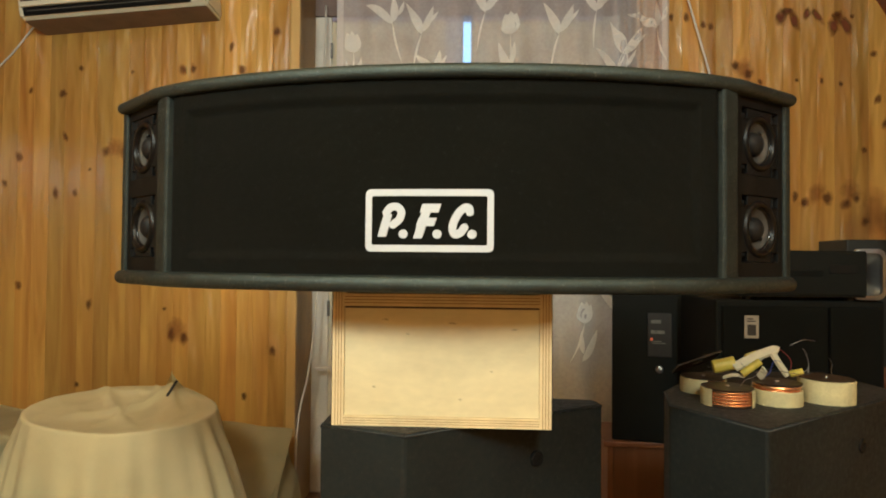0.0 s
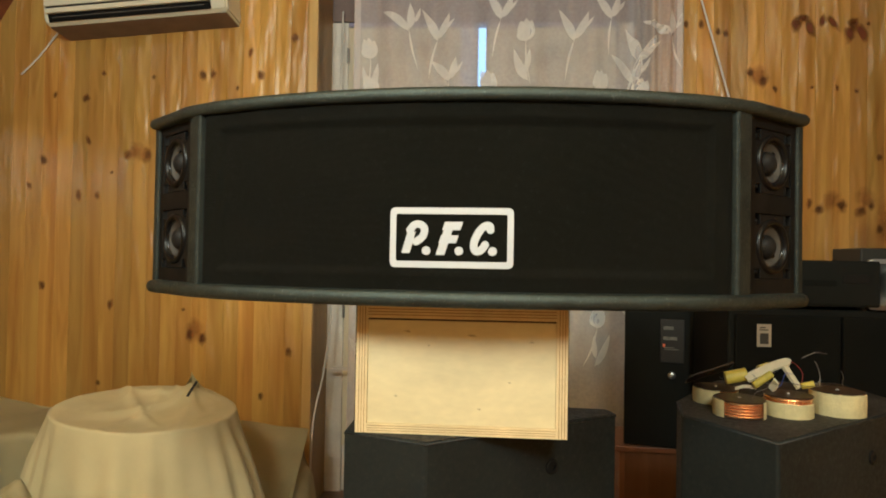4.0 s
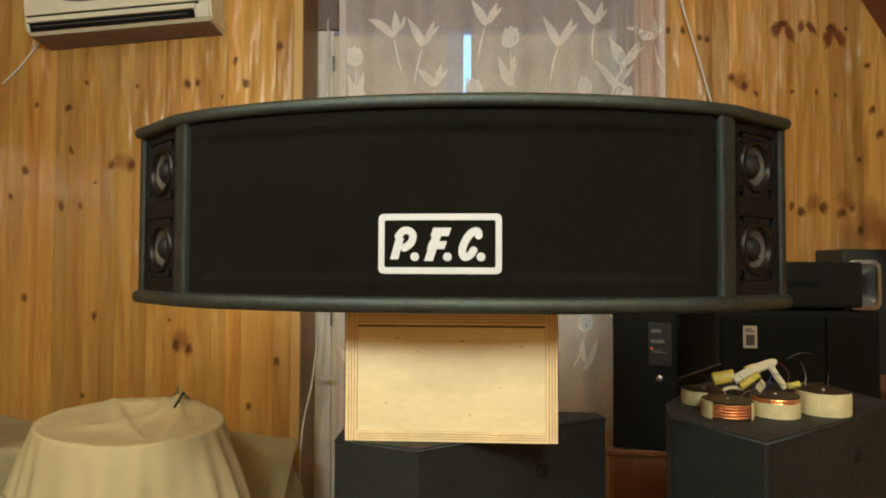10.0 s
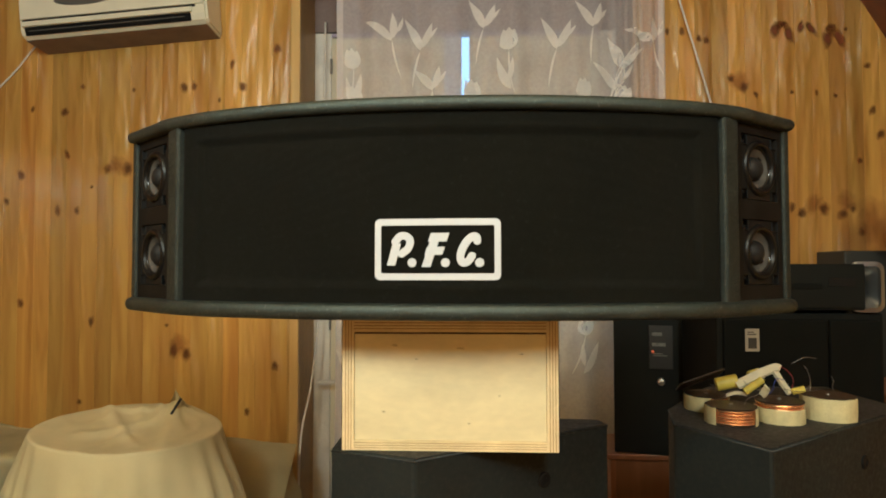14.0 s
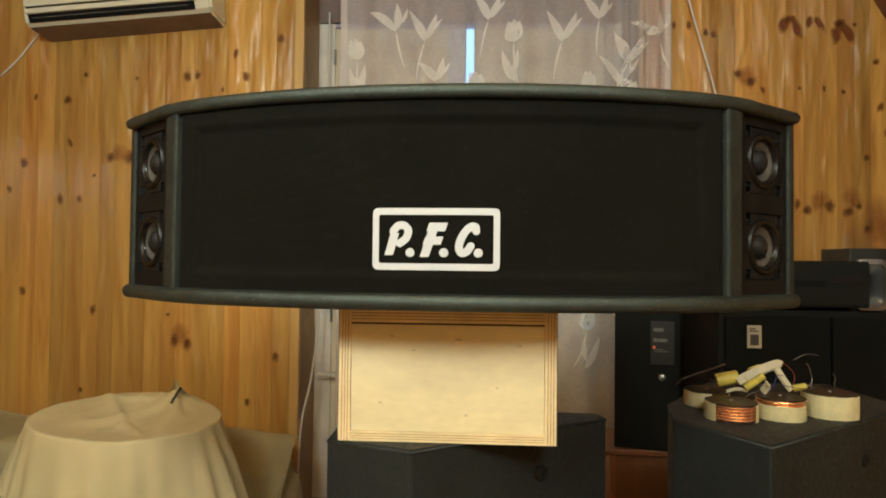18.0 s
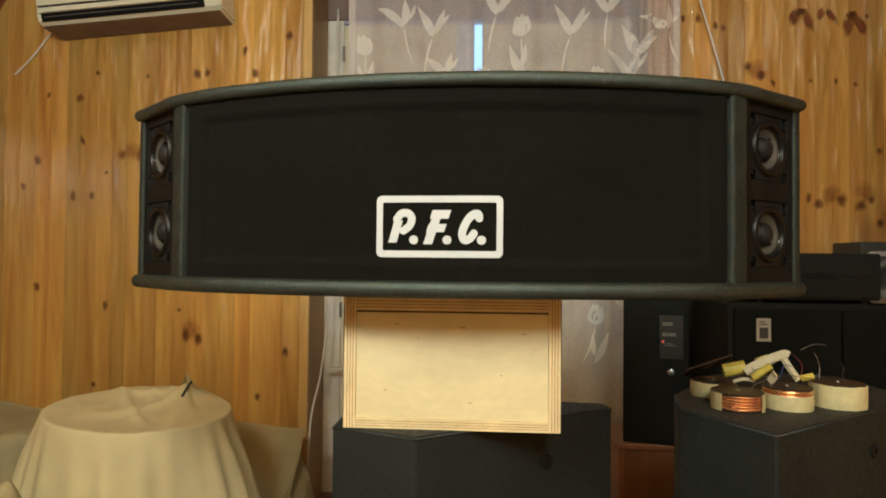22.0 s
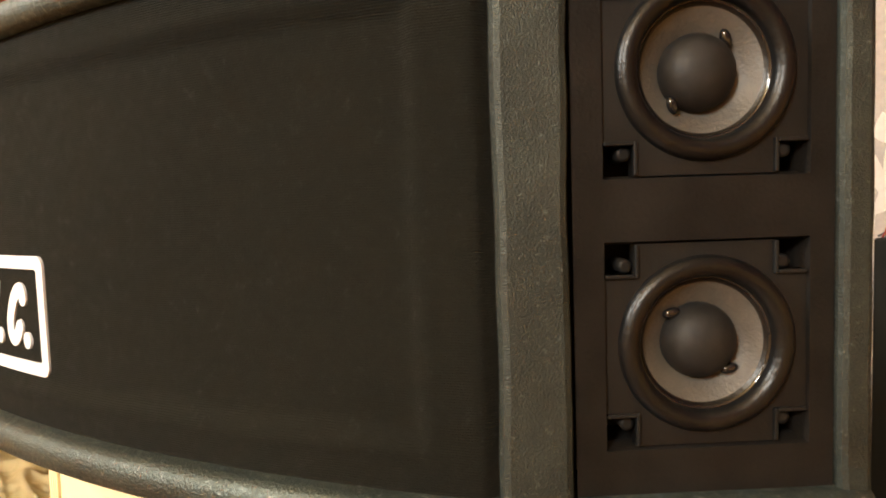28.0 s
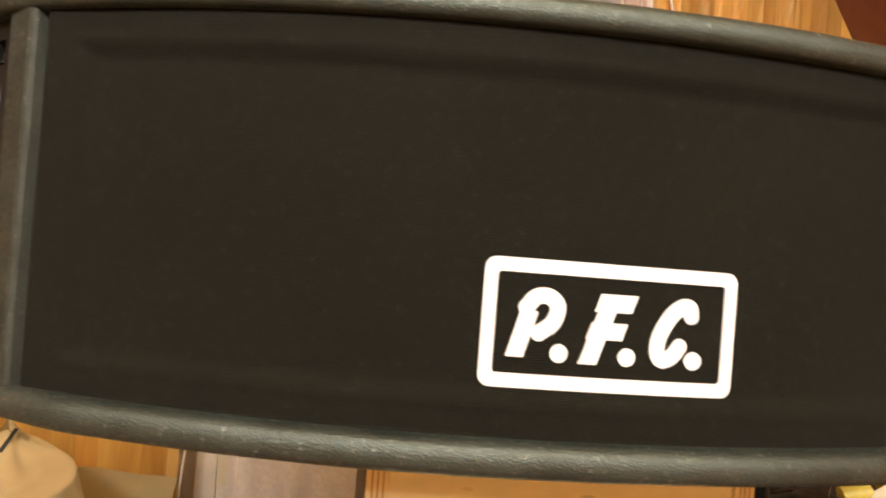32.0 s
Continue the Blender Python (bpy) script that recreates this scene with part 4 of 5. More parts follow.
coil(0.600, 0.366, 0.053, 0.038, 0.74, -6)
coil(0.711, 0.390, 0.050, 0.046, 0.86, 120, 0.013)
coil(0.830, 0.424, 0.055, 0.051, 1.0, 35)
coil(0.592, 0.492, 0.050, 0.036, 0.85, 20)


def strip_of(name, pts, w, mat, label, category, lift=0.0012):
    """A folded strip of tape or metal along points."""
    b = bmesh.new()
    p = [Vector(q) for q in pts]
    rows = []
    for i, q in enumerate(p):
        way = (p[min(i + 1, len(p) - 1)] - p[max(i - 1, 0)]).normalized()
        side = way.cross(Vector((0.2, -0.5, 0.85))).normalized() * w / 2
        up = way.cross(side).normalized() * lift
        rows.append([b.verts.new(q + o) for o in (side + up, -side + up, -side - up, side - up)])
    for a, c in zip(rows, rows[1:]):
        for i in range(4):
            b.faces.new((a[i], a[(i + 1) % 4], c[(i + 1) % 4], c[i]))
    b.faces.new(rows[0][::-1])
    b.faces.new(rows[-1])
    return tagged(part(name, b, mat), label, category)


# a dark slotted plate leaning on the coils
b = bmesh.new()
for x0, x1, z0, z1 in ((-0.055, -0.012, -0.030, 0.030), (0.018, 0.055, -0.030, 0.030), (-0.0121, 0.0181, -0.030, -0.008), (-0.0121, 0.0181, 0.008, 0.030)):
    box(x0, x1, -0.002, 0.002, z0, z1, bm=b)
tagged(part("slotted_plate", b, BAKELITE, at=pose(0.588, 0.525, 0.848, 62, -18, 8)), "dark brown slotted plate leaning over the coils", "plate")


def capacitor(a, c, r, kind):
    """A film capacitor: waxed yellow body with flat ends and two bent leads."""
    a, c = Vector(a), Vector(c)
    span = (c - a).length
    m = Matrix.Translation(a) @ (c - a).to_track_quat("Z", "Y").to_matrix().to_4x4()
    ob = thing("capacitor", m, f"{kind} yellow film capacitor lying among the coils", "capacitor", "capacitors among the coils")
    part("body", lathe([(0, 0), (r * 0.86, 0), (r, 0.0015), (r, span - 0.0015), (r * 0.86, span), (0, span)], 24), YELLOW, ob, smooth=False)
    for z0, z1 in ((0, -0.008), (span, span + 0.008)):
        part("lead", tube(curve([(0, 0, z0), (0.002, 0, z1), (0.009, 0.003, z1 + (z1 - z0) * 0.3)], 4), 0.0006, 6), STEEL, ob)
    return ob


capacitor((0.606, 0.470, 0.846), (0.652, 0.462, 0.858), 0.0150, "short stout")
capacitor((0.655, 0.430, 0.838), (0.692, 0.425, 0.868), 0.0080, "slim")
capacitor((0.690, 0.490, 0.862), (0.716, 0.496, 0.870), 0.0125, "short stout")
capacitor((0.752, 0.420, 0.842), (0.776, 0.412, 0.850), 0.0070, "small")
strip_of("tape_tag", curve([(0.644, 0.445, 0.850), (0.690, 0.442, 0.876), (0.728, 0.440, 0.892), (0.736, 0.438, 0.890)], 5), 0.021, CREAM, "folded strip of cream paper tape", "tape", 0.003)
strip_of("tape_tag", curve([(0.722, 0.436, 0.886), (0.734, 0.428, 0.862), (0.748, 0.420, 0.838)], 5), 0.016, CREAM, "folded strip of cream paper tape", "tape", 0.003)
strip_of("tape_tag", curve([(0.684, 0.412, 0.834), (0.690, 0.405, 0.848), (0.690, 0.40, 0.856)], 3), 0.016, CREAM, "folded strip of cream paper tape", "tape", 0.002)
strip_of("tape_tag", curve([(0.622, 0.450, 0.826), (0.640, 0.440, 0.834), (0.662, 0.436, 0.832)], 4), 0.010, CREAM, "short strip of cream tape", "tape")
for mat, kind, pts in (
    (BLUE, "blue", [(0.686, 0.41, 0.836), (0.700, 0.40, 0.846), (0.712, 0.405, 0.872), (0.735, 0.42, 0.868)]),
    (RED, "red", [(0.770, 0.46, 0.836), (0.778, 0.47, 0.862), (0.770, 0.485, 0.880), (0.752, 0.50, 0.892)]),
    (BLACK_WIRE, "black", [(0.66, 0.43, 0.836), (0.70, 0.42, 0.852), (0.76, 0.40, 0.846), (0.80, 0.40, 0.852)]),
    (STEEL, "bare", [(0.762, 0.44, 0.902), (0.79, 0.44, 0.915), (0.82, 0.45, 0.912)]),
    (STEEL, "bare", [(0.800, 0.44, 0.838), (0.806, 0.45, 0.862), (0.800, 0.45, 0.885), (0.794, 0.45, 0.894)]),
):
    tagged(part("wire", tube(curve(pts, 5), 0.0008, 6), mat, smooth=True), f"short loose {kind} wire among the coils", "wire")

# ---- black tower with an amplifier plate, on a small wooden stand ----
stand = thing("wooden_stand", pose(0.80, 1.93, FLOOR), "low brown wooden stand under a black loudspeaker", "stand")
part("top", box(-0.21, 0.21, -0.17, 0.17, 0.575, 0.600, 0.004), BROWN_WOOD, stand)
for sx in (-0.18, 0.17):
    part("side", box(sx - 0.012, sx + 0.012, -0.16, 0.16, 0, 0.575, 0.002), BROWN_WOOD, stand)
part("front", box(-0.168, 0.158, -0.150, -0.135, 0.01, 0.575, 0.002), BROWN_WOOD, stand, "brown wooden front panel")
tower = thing("subwoofer", pose(0.838, 1.93, 0.300, 0, 0, -12), "tall matt black subwoofer with a control plate", "loudspeaker")
part("cabinet", box(-0.175, 0.175, -0.175, 0.17, 0.0, 0.81, 0.006), BLACK_BOX, tower)
plate = part("control_plate", box(-0.025, 0.075, -0.180, -0.1755, 0.375, 0.565, 0.002), PLATE_GREY, tower, "grey control plate")
part("print", bars(-0.012, 0.030, 0.520, 0.535, 1, -0.1802), PRINT, plate)
part("print", bars(-0.012, 0.045, 0.475, 0.490, 1, -0.1802), PRINT, plate)
part("print", bars(-0.008, 0.050, 0.432, 0.444, 2, -0.1802), PRINT, plate)
part("indicator", box(-0.014, -0.004, -0.182, -0.1795, 0.445, 0.457, 0.001), LED_RED, plate, "lit red indicator")
part("knob", lathe([(0, 0), (0.017, 0), (0.016, 0.012), (0.013, 0.014), (0, 0.014)], 24, m=Matrix.Translation((0.024, -0.175, 0.320)) @ Matrix.Rotation(radians(90), 4, "X")), ALU, tower, "round metal knob", smooth=True)
strip_of("tape_tag", curve([(0.66, 1.80, 1.112), (0.72, 1.80, 1.135), (0.80, 1.81, 1.125), (0.86, 1.82, 1.114)], 5), 0.03, YELLOW, "yellow strip lying on the subwoofer", "tape")
strip_of("tape_tag", curve([(0.70, 1.86, 1.113), (0.76, 1.86, 1.128), (0.83, 1.85, 1.113)], 5), 0.04, TAPE, "cream paper strip lying on the subwoofer", "tape")
tagged(part("wire", tube(curve([(0.65, 1.79, 1.113), (0.68, 1.81, 1.165), (0.75, 1.80, 1.150), (0.79, 1.83, 1.172), (0.87, 1.82, 1.114)], 6), 0.003, 6), RED, smooth=True), "tangled red wire on the subwoofer", "wire")
tagged(part("wire", tube(curve([(0.64, 1.84, 1.113), (0.71, 1.85, 1.155), (0.77, 1.83, 1.135), (0.84, 1.86, 1.16), (0.90, 1.86, 1.114)], 6), 0.003, 6), BLACK_WIRE, smooth=True), "tangled black wire on the subwoofer", "wire")

# ---- wide black floor loudspeaker, amplifier and horn on it ----
wide = thing("floor_loudspeaker", pose(1.175, 1.25, FLOOR), "large black floor loudspeaker with a silver badge", "loudspeaker")
part("cabinet", box(-0.285, 0.285, 0.016, 0.42, 0, 1.257, 0.008), BLACK_BOX, wide)
part("grille", box(-0.265, 0.090, 0.0, 0.0158, 0.04, 1.235, 0.006), BLACK_CLOTH, wide, "black cloth grille")
part("grille", box(0.096, 0.268, 0.0, 0.0158, 0.04, 1.235, 0.006), BLACK_CLOTH, wide, "black cloth grille")
badge = part("badge", box(-0.193, -0.144, -0.0035, -0.0005, 1.122, 1.202, 0.0012), BADGE, wide, "silver badge")
part("print", bars(-0.185, -0.155, 1.180, 1.192, 2, -0.0036), BLACK_WIRE, badge)
part("emblem", box(-0.183, -0.154, -0.0041, -0.0036, 1.132, 1.170), GREY_BOX, badge)
amp = thing("amplifier", pose(1.18, 1.24, 0.957), "flat black amplifier on the floor loudspeaker", "amplifier")
part("case", box(-0.22, 0.205, 0.0, 0.26, 0.012, 0.174, 0.004), BLACK_BOX, amp)
part("fascia", box(-0.218, 0.203, -0.006, -0.0002, 0.020, 0.168, 0.002), BLACK_BOX, amp)
part("display", box(0.08, 0.17, -0.0085, -0.0062, 0.095, 0.125, 0.001), PLASTIC, amp)
part("drawer", box(-0.05, 0.06, -0.0085, -0.0062, 0.085, 0.105, 0.001), BLACK_CLOTH, amp)
for x in (-0.18, 0.17):
    part("foot", lathe([(0, 0), (0.016, 0), (0.016, 0.0125), (0, 0.0125)], 16, m=Matrix.Translation((x, 0.04, 0))), RUBBER, amp)
horn = thing("horn_driver", pose(1.425, 1.30, 0.957), "cast aluminium horn with a rounded square mouth", "horn")


def horn_skin(u, v):
    a = 2 * math.pi * u
    c, s = math.cos(a), math.sin(a)
    k = v**1.8
    q = 1 / max(abs(c), abs(s)) ** (0.75 * k)
    r = (0.018 + 0.030 * k) * min(q, 1.26)
    return (r * c - 0.026, -0.10 * v + 0.05, 0.093 + r * s * 1.55)


part("flare", sheet(horn_skin, 40, 12), ALU, horn, "bright flared horn mouth", smooth=True)
bm = bmesh.new()
ring = rounded(-0.082, 0.030, 0.004, 0.182, 0.030)
lip = rounded(-0.066, 0.014, 0.020, 0.166, 0.022)
rows = [[bm.verts.new((x, y, z)) for x, z in rr] for rr, y in ((ring, -0.040), (ring, -0.052), (lip, -0.060), (lip, -0.046))]
for a, b in zip(rows, rows[1:] + rows[:1]):
    for i in range(len(a)):
        j = (i + 1) % len(a)
        bm.faces.new((a[i], a[j], b[j], b[i]))
part("rim", bm, ALU, horn, "rounded metal rim")
part("throat", box(-0.05, 0.05, 0.05, 0.16, 0.0, 0.14, 0.01), PLASTIC, horn)

# ---- side table with the studio monitors ----
table = thing("side_table", pose(2.00, 1.52, FLOOR), "brown wooden side table carrying loudspeakers", "table")
part("tabletop", box(-0.42, 0.42, -0.48, 0.52, 0.90, 0.937, 0.005), BROWN_WOOD, table)
for x in (-0.38, 0.38):
    for y in (-0.44, 0.48):
        part("leg", box(x - 0.025, x + 0.025, y - 0.025, y + 0.025, 0, 0.90, 0.004), BROWN_WOOD, table)


def cone_driver(parent, x, y, z, r):
    up = Matrix.Translation((x, y, z)) @ Matrix.Rotation(radians(90), 4, "X")
    ring = part("woofer", lathe([(r * 1.08, 0), (r * 1.08, 0.004), (r * 0.98, 0.005), (r * 0.92, 0.002)], 40, m=up), RUBBER, parent, smooth=True)
    part("cone", lathe([(r * 0.93, 0.0028), (r * 0.84, 0.0075), (r * 0.76, 0.0036), (r * 0.34, 0.0012), (r * 0.30, 0.005), (r * 0.18, 0.009), (0, 0.0105)], 40, m=up), PLASTIC, ring, "matt black cone", smooth=True)


monitor = thing("studio_monitor", pose(1.95, 1.38, 0.637), "dark grey bookshelf loudspeaker with a round port", "loudspeaker")
part("cabinet", box(-0.16, 0.16, 0, 0.32, 0, 0.622, 0.006), GREY_BOX, monitor)
cone_driver(monitor, -0.025, -0.001, 0.41, 0.105)
part("port", lathe([(0.031, 0.003), (0.027, 0.004), (0.024, 0.0012), (0, 0.0010)], 28, m=Matrix.Translation((-0.065, -0.001, 0.235)) @ Matrix.Rotation(radians(90), 4, "X")), SHADE, monitor)
part("tweeter", lathe([(0.04, 0), (0.04, 0.003), (0.018, 0.002), (0.014, 0.008), (0, 0.012)], 28, m=Matrix.Translation((0.06, -0.001, 0.565)) @ Matrix.Rotation(radians(90), 4, "X")), RUBBER, monitor)
small = thing("satellite_speaker", pose(1.845, 1.38, 1.259), "small black loudspeaker lying on the grey monitor", "loudspeaker")
part("cabinet", box(-0.135, 0.145, 0, 0.22, 0, 0.272, 0.006), BLACK_BOX, small)
part("grille", box(-0.128, 0.138, -0.006, -0.0002, 0.008, 0.264, 0.003), BLACK_CLOTH, small)
part("tweeter", lathe([(0.012, 0), (0.010, 0.003), (0, 0.005)], 20, m=Matrix.Translation((-0.045, -0.006, 0.16)) @ Matrix.Rotation(radians(90), 4, "X")), BADGE, small)
grey = thing("grey_loudspeaker", pose(1.845, 1.84, 0.637), "plain grey loudspeaker with a slim black slot", "loudspeaker")
part("cabinet", box(-0.195, 0.195, 0, 0.24, 0, 0.557, 0.006), GREY_BOX, grey)
part("slot", box(0.130, 0.153, -0.003, -0.0004, 0.33, 0.507, 0.001), SHADE, grey)

# ---- cloth-covered round table, covered chest beside it, crumpled cloth and fur throw ----


def draped(name, cx, cy, r, top, foot, label, seed, sag=0.02, folds=23):
    n, rings = 128, []
    b = bmesh.new()

    def crease(x, y, x0, y0, x1, y1, h, w):
        """A soft ridge along a line across the top."""
        dx, dy = x1 - x0, y1 - y0
        t = ((x - x0) * dx + (y - y0) * dy) / (dx * dx + dy * dy)
        k = min(1, max(0, t))
        gap = math.hypot(x - x0 - k * dx, y - y0 - k * dy)
        return h * math.exp(-((gap / w) ** 2)) * (1 - 0.6 * k)

    def height(x, y):
        ridged = 0.8 - abs(noise.noise((x * 7 + seed, y * 4 + x * 3, 1.1))) * 3
        return 0.010 * noise.noise((x * 5 + seed, y * 5, 0.3)) + 0.012 * max(0, ridged) ** 2

    for k in range(25):
        q = k / 24
        row = []
        for i in range(n):
            a = 2 * math.pi * i / n
            x, y = r * q * math.cos(a), r * q * math.sin(a)
            lift = 0.040 * math.exp(-((x - 0.050) ** 2 + (y - 0.250) ** 2) / 0.006) + 0.012 * math.exp(-((x + 0.08) ** 2 + (y - 0.30) ** 2) / 0.03)
            away = math.hypot(x - 0.050, y - 0.250)
            turn = math.atan2(y - 0.250, x - 0.050)
            pull = 0.036 * max(0, math.sin(6.3 * turn + 1.2 + 2 * away)) ** 3 * math.exp(-away / 0.28) * min(1, away / 0.06) * (1 - q**4)
            z = top - 0.07 * x - sag * (1 - q * q) + height(x, y) * (1 - 0.7 * q**6) + lift + pull + crease(x, y, -0.224, 0.208, 0.137, -0.165, 0.016, 0.024) + crease(x, y, 0.050, 0.250, 0.222, -0.174, 0.020, 0.020) + crease(x, y, -0.10, 0.26, 0.02, 0.02, 0.010, 0.018)
            row.append(b.verts.new((x, y, z)))
        rings.append(row)
    # the cloth turns sharply over the table's edge
    for out, down in ((0.004, 0.003), (0.0065, 0.011)):
        rings.append([b.verts.new(((r + out) * math.cos(2 * math.pi * i / n), (r + out) * math.sin(2 * math.pi * i / n), rings[24][i].co.z - down)) for i in range(n)])
    for k in range(1, 19):
        q = k / 18
        row = []
        for i in range(n):
            a = 2 * math.pi * i / n
            f = 0.5 + 0.5 * math.sin(folds * a + 2.2 * math.sin(3 * a + seed) + seed)
            f = f * (0.55 + 0.45 * math.sin(5 * a + 1.3))
            flare = 0.045 + 0.15 * max(0, math.cos(a)) ** 2 + 0.17 * max(0, -math.cos(a)) ** 2
            spread = 0.007 + flare * q**0.8 + (0.075 * f + 0.03 * noise.noise((a * 3, q * 2, seed))) * q**0.55
            rr = r + spread
            row.append(b.verts.new((rr * math.cos(a), rr * math.sin(a), top - 0.07 * r * math.cos(a) * (1 - q) - 0.012 - (top - foot) * (0.04 + 0.96 * q) + 0.008 * noise.noise((a * 5, q * 6, 4)))))
        rings.append(row)
    for p, q in zip(rings[1:], rings[2:]):
        for i in range(n):
            b.faces.new((p[i], p[(i + 1) % n], q[(i + 1) % n], q[i]))
    c = b.verts.new((0, 0, top - sag))
    for i in range(n):
        b.faces.new((c, rings[1][i], rings[1][(i + 1) % n]))
    bmesh.ops.delete(b, geom=rings[0], context="VERTS")
    ob = part(name, b, CANVAS, smooth=True, at=pose(cx, cy, 0))
    return tagged(ob, label, "cloth")


draped("cloth_cover", -1.330, 1.31, 0.335, 0.497, FLOOR, "cream cotton sheet draped over a round table", 1.3, 0.03)
round_table = thing("round_table", pose(-1.330, 1.31, 0), "round table hidden under a cream sheet", "table")
part("tabletop", lathe([(0, 0.42), (0.318, 0.42), (0.322, 0.432), (0.318, 0.444), (0, 0.45)], 48), BROWN_WOOD, round_table)
part("pedestal", lathe([(0, FLOOR), (0.20, FLOOR), (0.20, FLOOR + 0.02), (0.05, FLOOR + 0.05), (0.04, 0.40), (0.10, 0.42), (0, 0.42)], 24), BROWN_WOOD, round_table)


def peak(u, v):
    """The pinched tip of the sheet."""
    a = -0.6 + 1.9 * u
    w = (1 - v) ** 1.4
    return (-1.282 + 0.060 * w * math.cos(a * 2.1) - 0.01 * v, 1.580 + 0.045 * w * math.sin(a * 2.1), 0.510 + 0.085 * v + 0.012 * math.sin(9 * u) * w)


tagged(part("cloth_tip", sheet(peak, 22, 10, thick=0.003), CANVAS, smooth=True), "pinched tip of the cream sheet standing up", "cloth")
strip_of("strap", [(-1.240, 1.530, 0.562), (-1.243, 1.500, 0.540), (-1.253, 1.475, 0.508)], 0.010, BLACK_WIRE, "short black strap on the cream sheet", "strap", 0.002)


def chest(u, v):
    """The sheet slopes down over a low chest, rucked where it meets the round table."""
    x = -1.55 + 0.64 * u
    ruck = 0.020 * math.sin(u * 21 + 3 * v) * v * (1 - 0.5 * u) + 0.010 * noise.noise((x * 7, v * 5, 1))
    bend = 0.05 * math.exp(-(((u - 0.82) / 0.07) ** 2)) * max(0, v - 0.3)
    return (x + 0.03 * v * u, 2.08 - 0.40 * v - 0.12 * v * v - ruck, 0.272 - 0.055 * u - 0.30 * v - 0.22 * v**3 + ruck - bend)


tagged(part("cloth_cover", sheet(chest, 60, 40, thick=0.004), CANVAS, smooth=True), "cream cotton sheet sloping over a low chest", "cloth")


def chest_side(u, v):
    """The corner that hangs free past the chest, turned out at its foot."""
    tuck = 0.030 * math.sin(math.pi * min(1, v / 0.4))
    return (-0.905 + 0.115 * v**1.3 - tuck + 0.012 * math.sin(u * 12) * v, 1.72 + 0.34 * u - 0.05 * v, -0.06 + 0.268 * u - (0.235 + 0.268 * u) * v)


tagged(part("cloth_corner", sheet(chest_side, 30, 20, thick=0.004), CANVAS, smooth=True), "hanging corner of the cream sheet", "cloth")


def arm_cover(u, v):
    """The sheet running on level beside the table, then hanging down in front."""
    x = -2.38 + 0.74 * u
    fold = 0.03 * math.sin(u * 17 + 1) + 0.012 * math.sin(u * 41)
    if v < 0.4:
        return (x, 1.62 - 0.46 * v / 0.4, 0.455 - 0.05 * math.sin(math.pi * u) ** 2 - 0.05 * u**3 + 0.012 * noise.noise((x * 6, v * 6, 2)))
    k = (v - 0.4) / 0.6
    return (x - 0.03 * k * u, 1.16 - 0.05 * k - fold * k**0.6, 0.45 - 0.05 * math.sin(math.pi * u) ** 2 - 0.05 * u**3 - 0.73 * k)


tagged(part("cloth_cover", sheet(arm_cover, 60, 40, thick=0.004), CANVAS, smooth=True), "cream cotton sheet over a low chair beside the round table", "cloth")
low_chair = thing("low_chair", pose(-2.03, 1.40, FLOOR), "low chair hidden under a cream sheet", "chair")
part("seat", box(-0.32, 0.30, -0.20, 0.20, 0.56, 0.64, 0.01), BROWN_WOOD, low_chair)
for x in (-0.28, 0.26):
    for y in (-0.16, 0.16):
        part("leg", box(x - 0.02, x + 0.02, y - 0.02, y + 0.02, 0, 0.56, 0.003), BROWN_WOOD, low_chair)
tagged(part("low_chest", box(-1.53, -0.95, 1.94, 2.07, FLOOR, 0.10, 0.004), BROWN_WOOD), "low wooden chest under a cream sheet", "chest")

# armchair heap out at the side
seat = thing("ottoman", pose(-1.73, 0.36, FLOOR), "low upholstered ottoman under crumpled cloth", "ottoman")
part("cushion", box(-0.40, 0.40, -0.36, 0.36, 0.10, 0.63, 0.05), CANVAS, seat)
for x in (-0.33, 0.33):
    for y in (-0.29, 0.29):
        part("leg", lathe([(0, 0), (0.02, 0), (0.028, 0.11), (0, 0.11)], 12, m=Matrix.Translation((x, y, 0))), BROWN_WOOD, seat)


def crumple(u, v):
    x, y = -2.16 + 0.86 * u, -0.04 + 0.80 * v
    e = min(u, 1 - u, v, 1 - v)
    ridges = 0.0
    for size, tall, seed in ((2.6, 0.085, 0.7), (5.5, 0.045, 4.2), (11.0, 0.016, 9.1)):
        w = noise.noise((x * size * 0.7, y * size * 0.7, seed + 3)) * 0.6
        ridges += tall * (1 - min(1, 2.2 * abs(noise.noise((x * size + w, y * size * 1.4 - w, seed))))) ** 1.6
    drop = max(0, 0.09 - e) / 0.09
    return (x + 0.05 * drop * (1 if u > 0.5 else -1), y, 0.345 + ridges - 0.30 * drop**1.5)


tagged(part("crumpled_cloth", sheet(crumple, 130, 120, thick=0.003), CANVAS, smooth=True), "crumpled cream cloth on an ottoman", "cloth")


def throw(u, v):
    x, y = -2.45 + 0.80 * u, 0.55 + 0.42 * v
    e = max(0.0, min(u, 1 - u, v, 1 - v))
    z = FLOOR + 0.05 + 0.81 * min(1, (e / 0.22)) ** 0.5 + 0.05 * noise.noise((x * 5, y * 6, 8)) + 0.016 * noise.noise((x * 40, y * 40, 3))
    return (x, y, z)


tagged(part("fur_throw", sheet(throw, 90, 60, thick=0.004), FUR, smooth=True), "heaped brown shaggy fur throw", "throw")

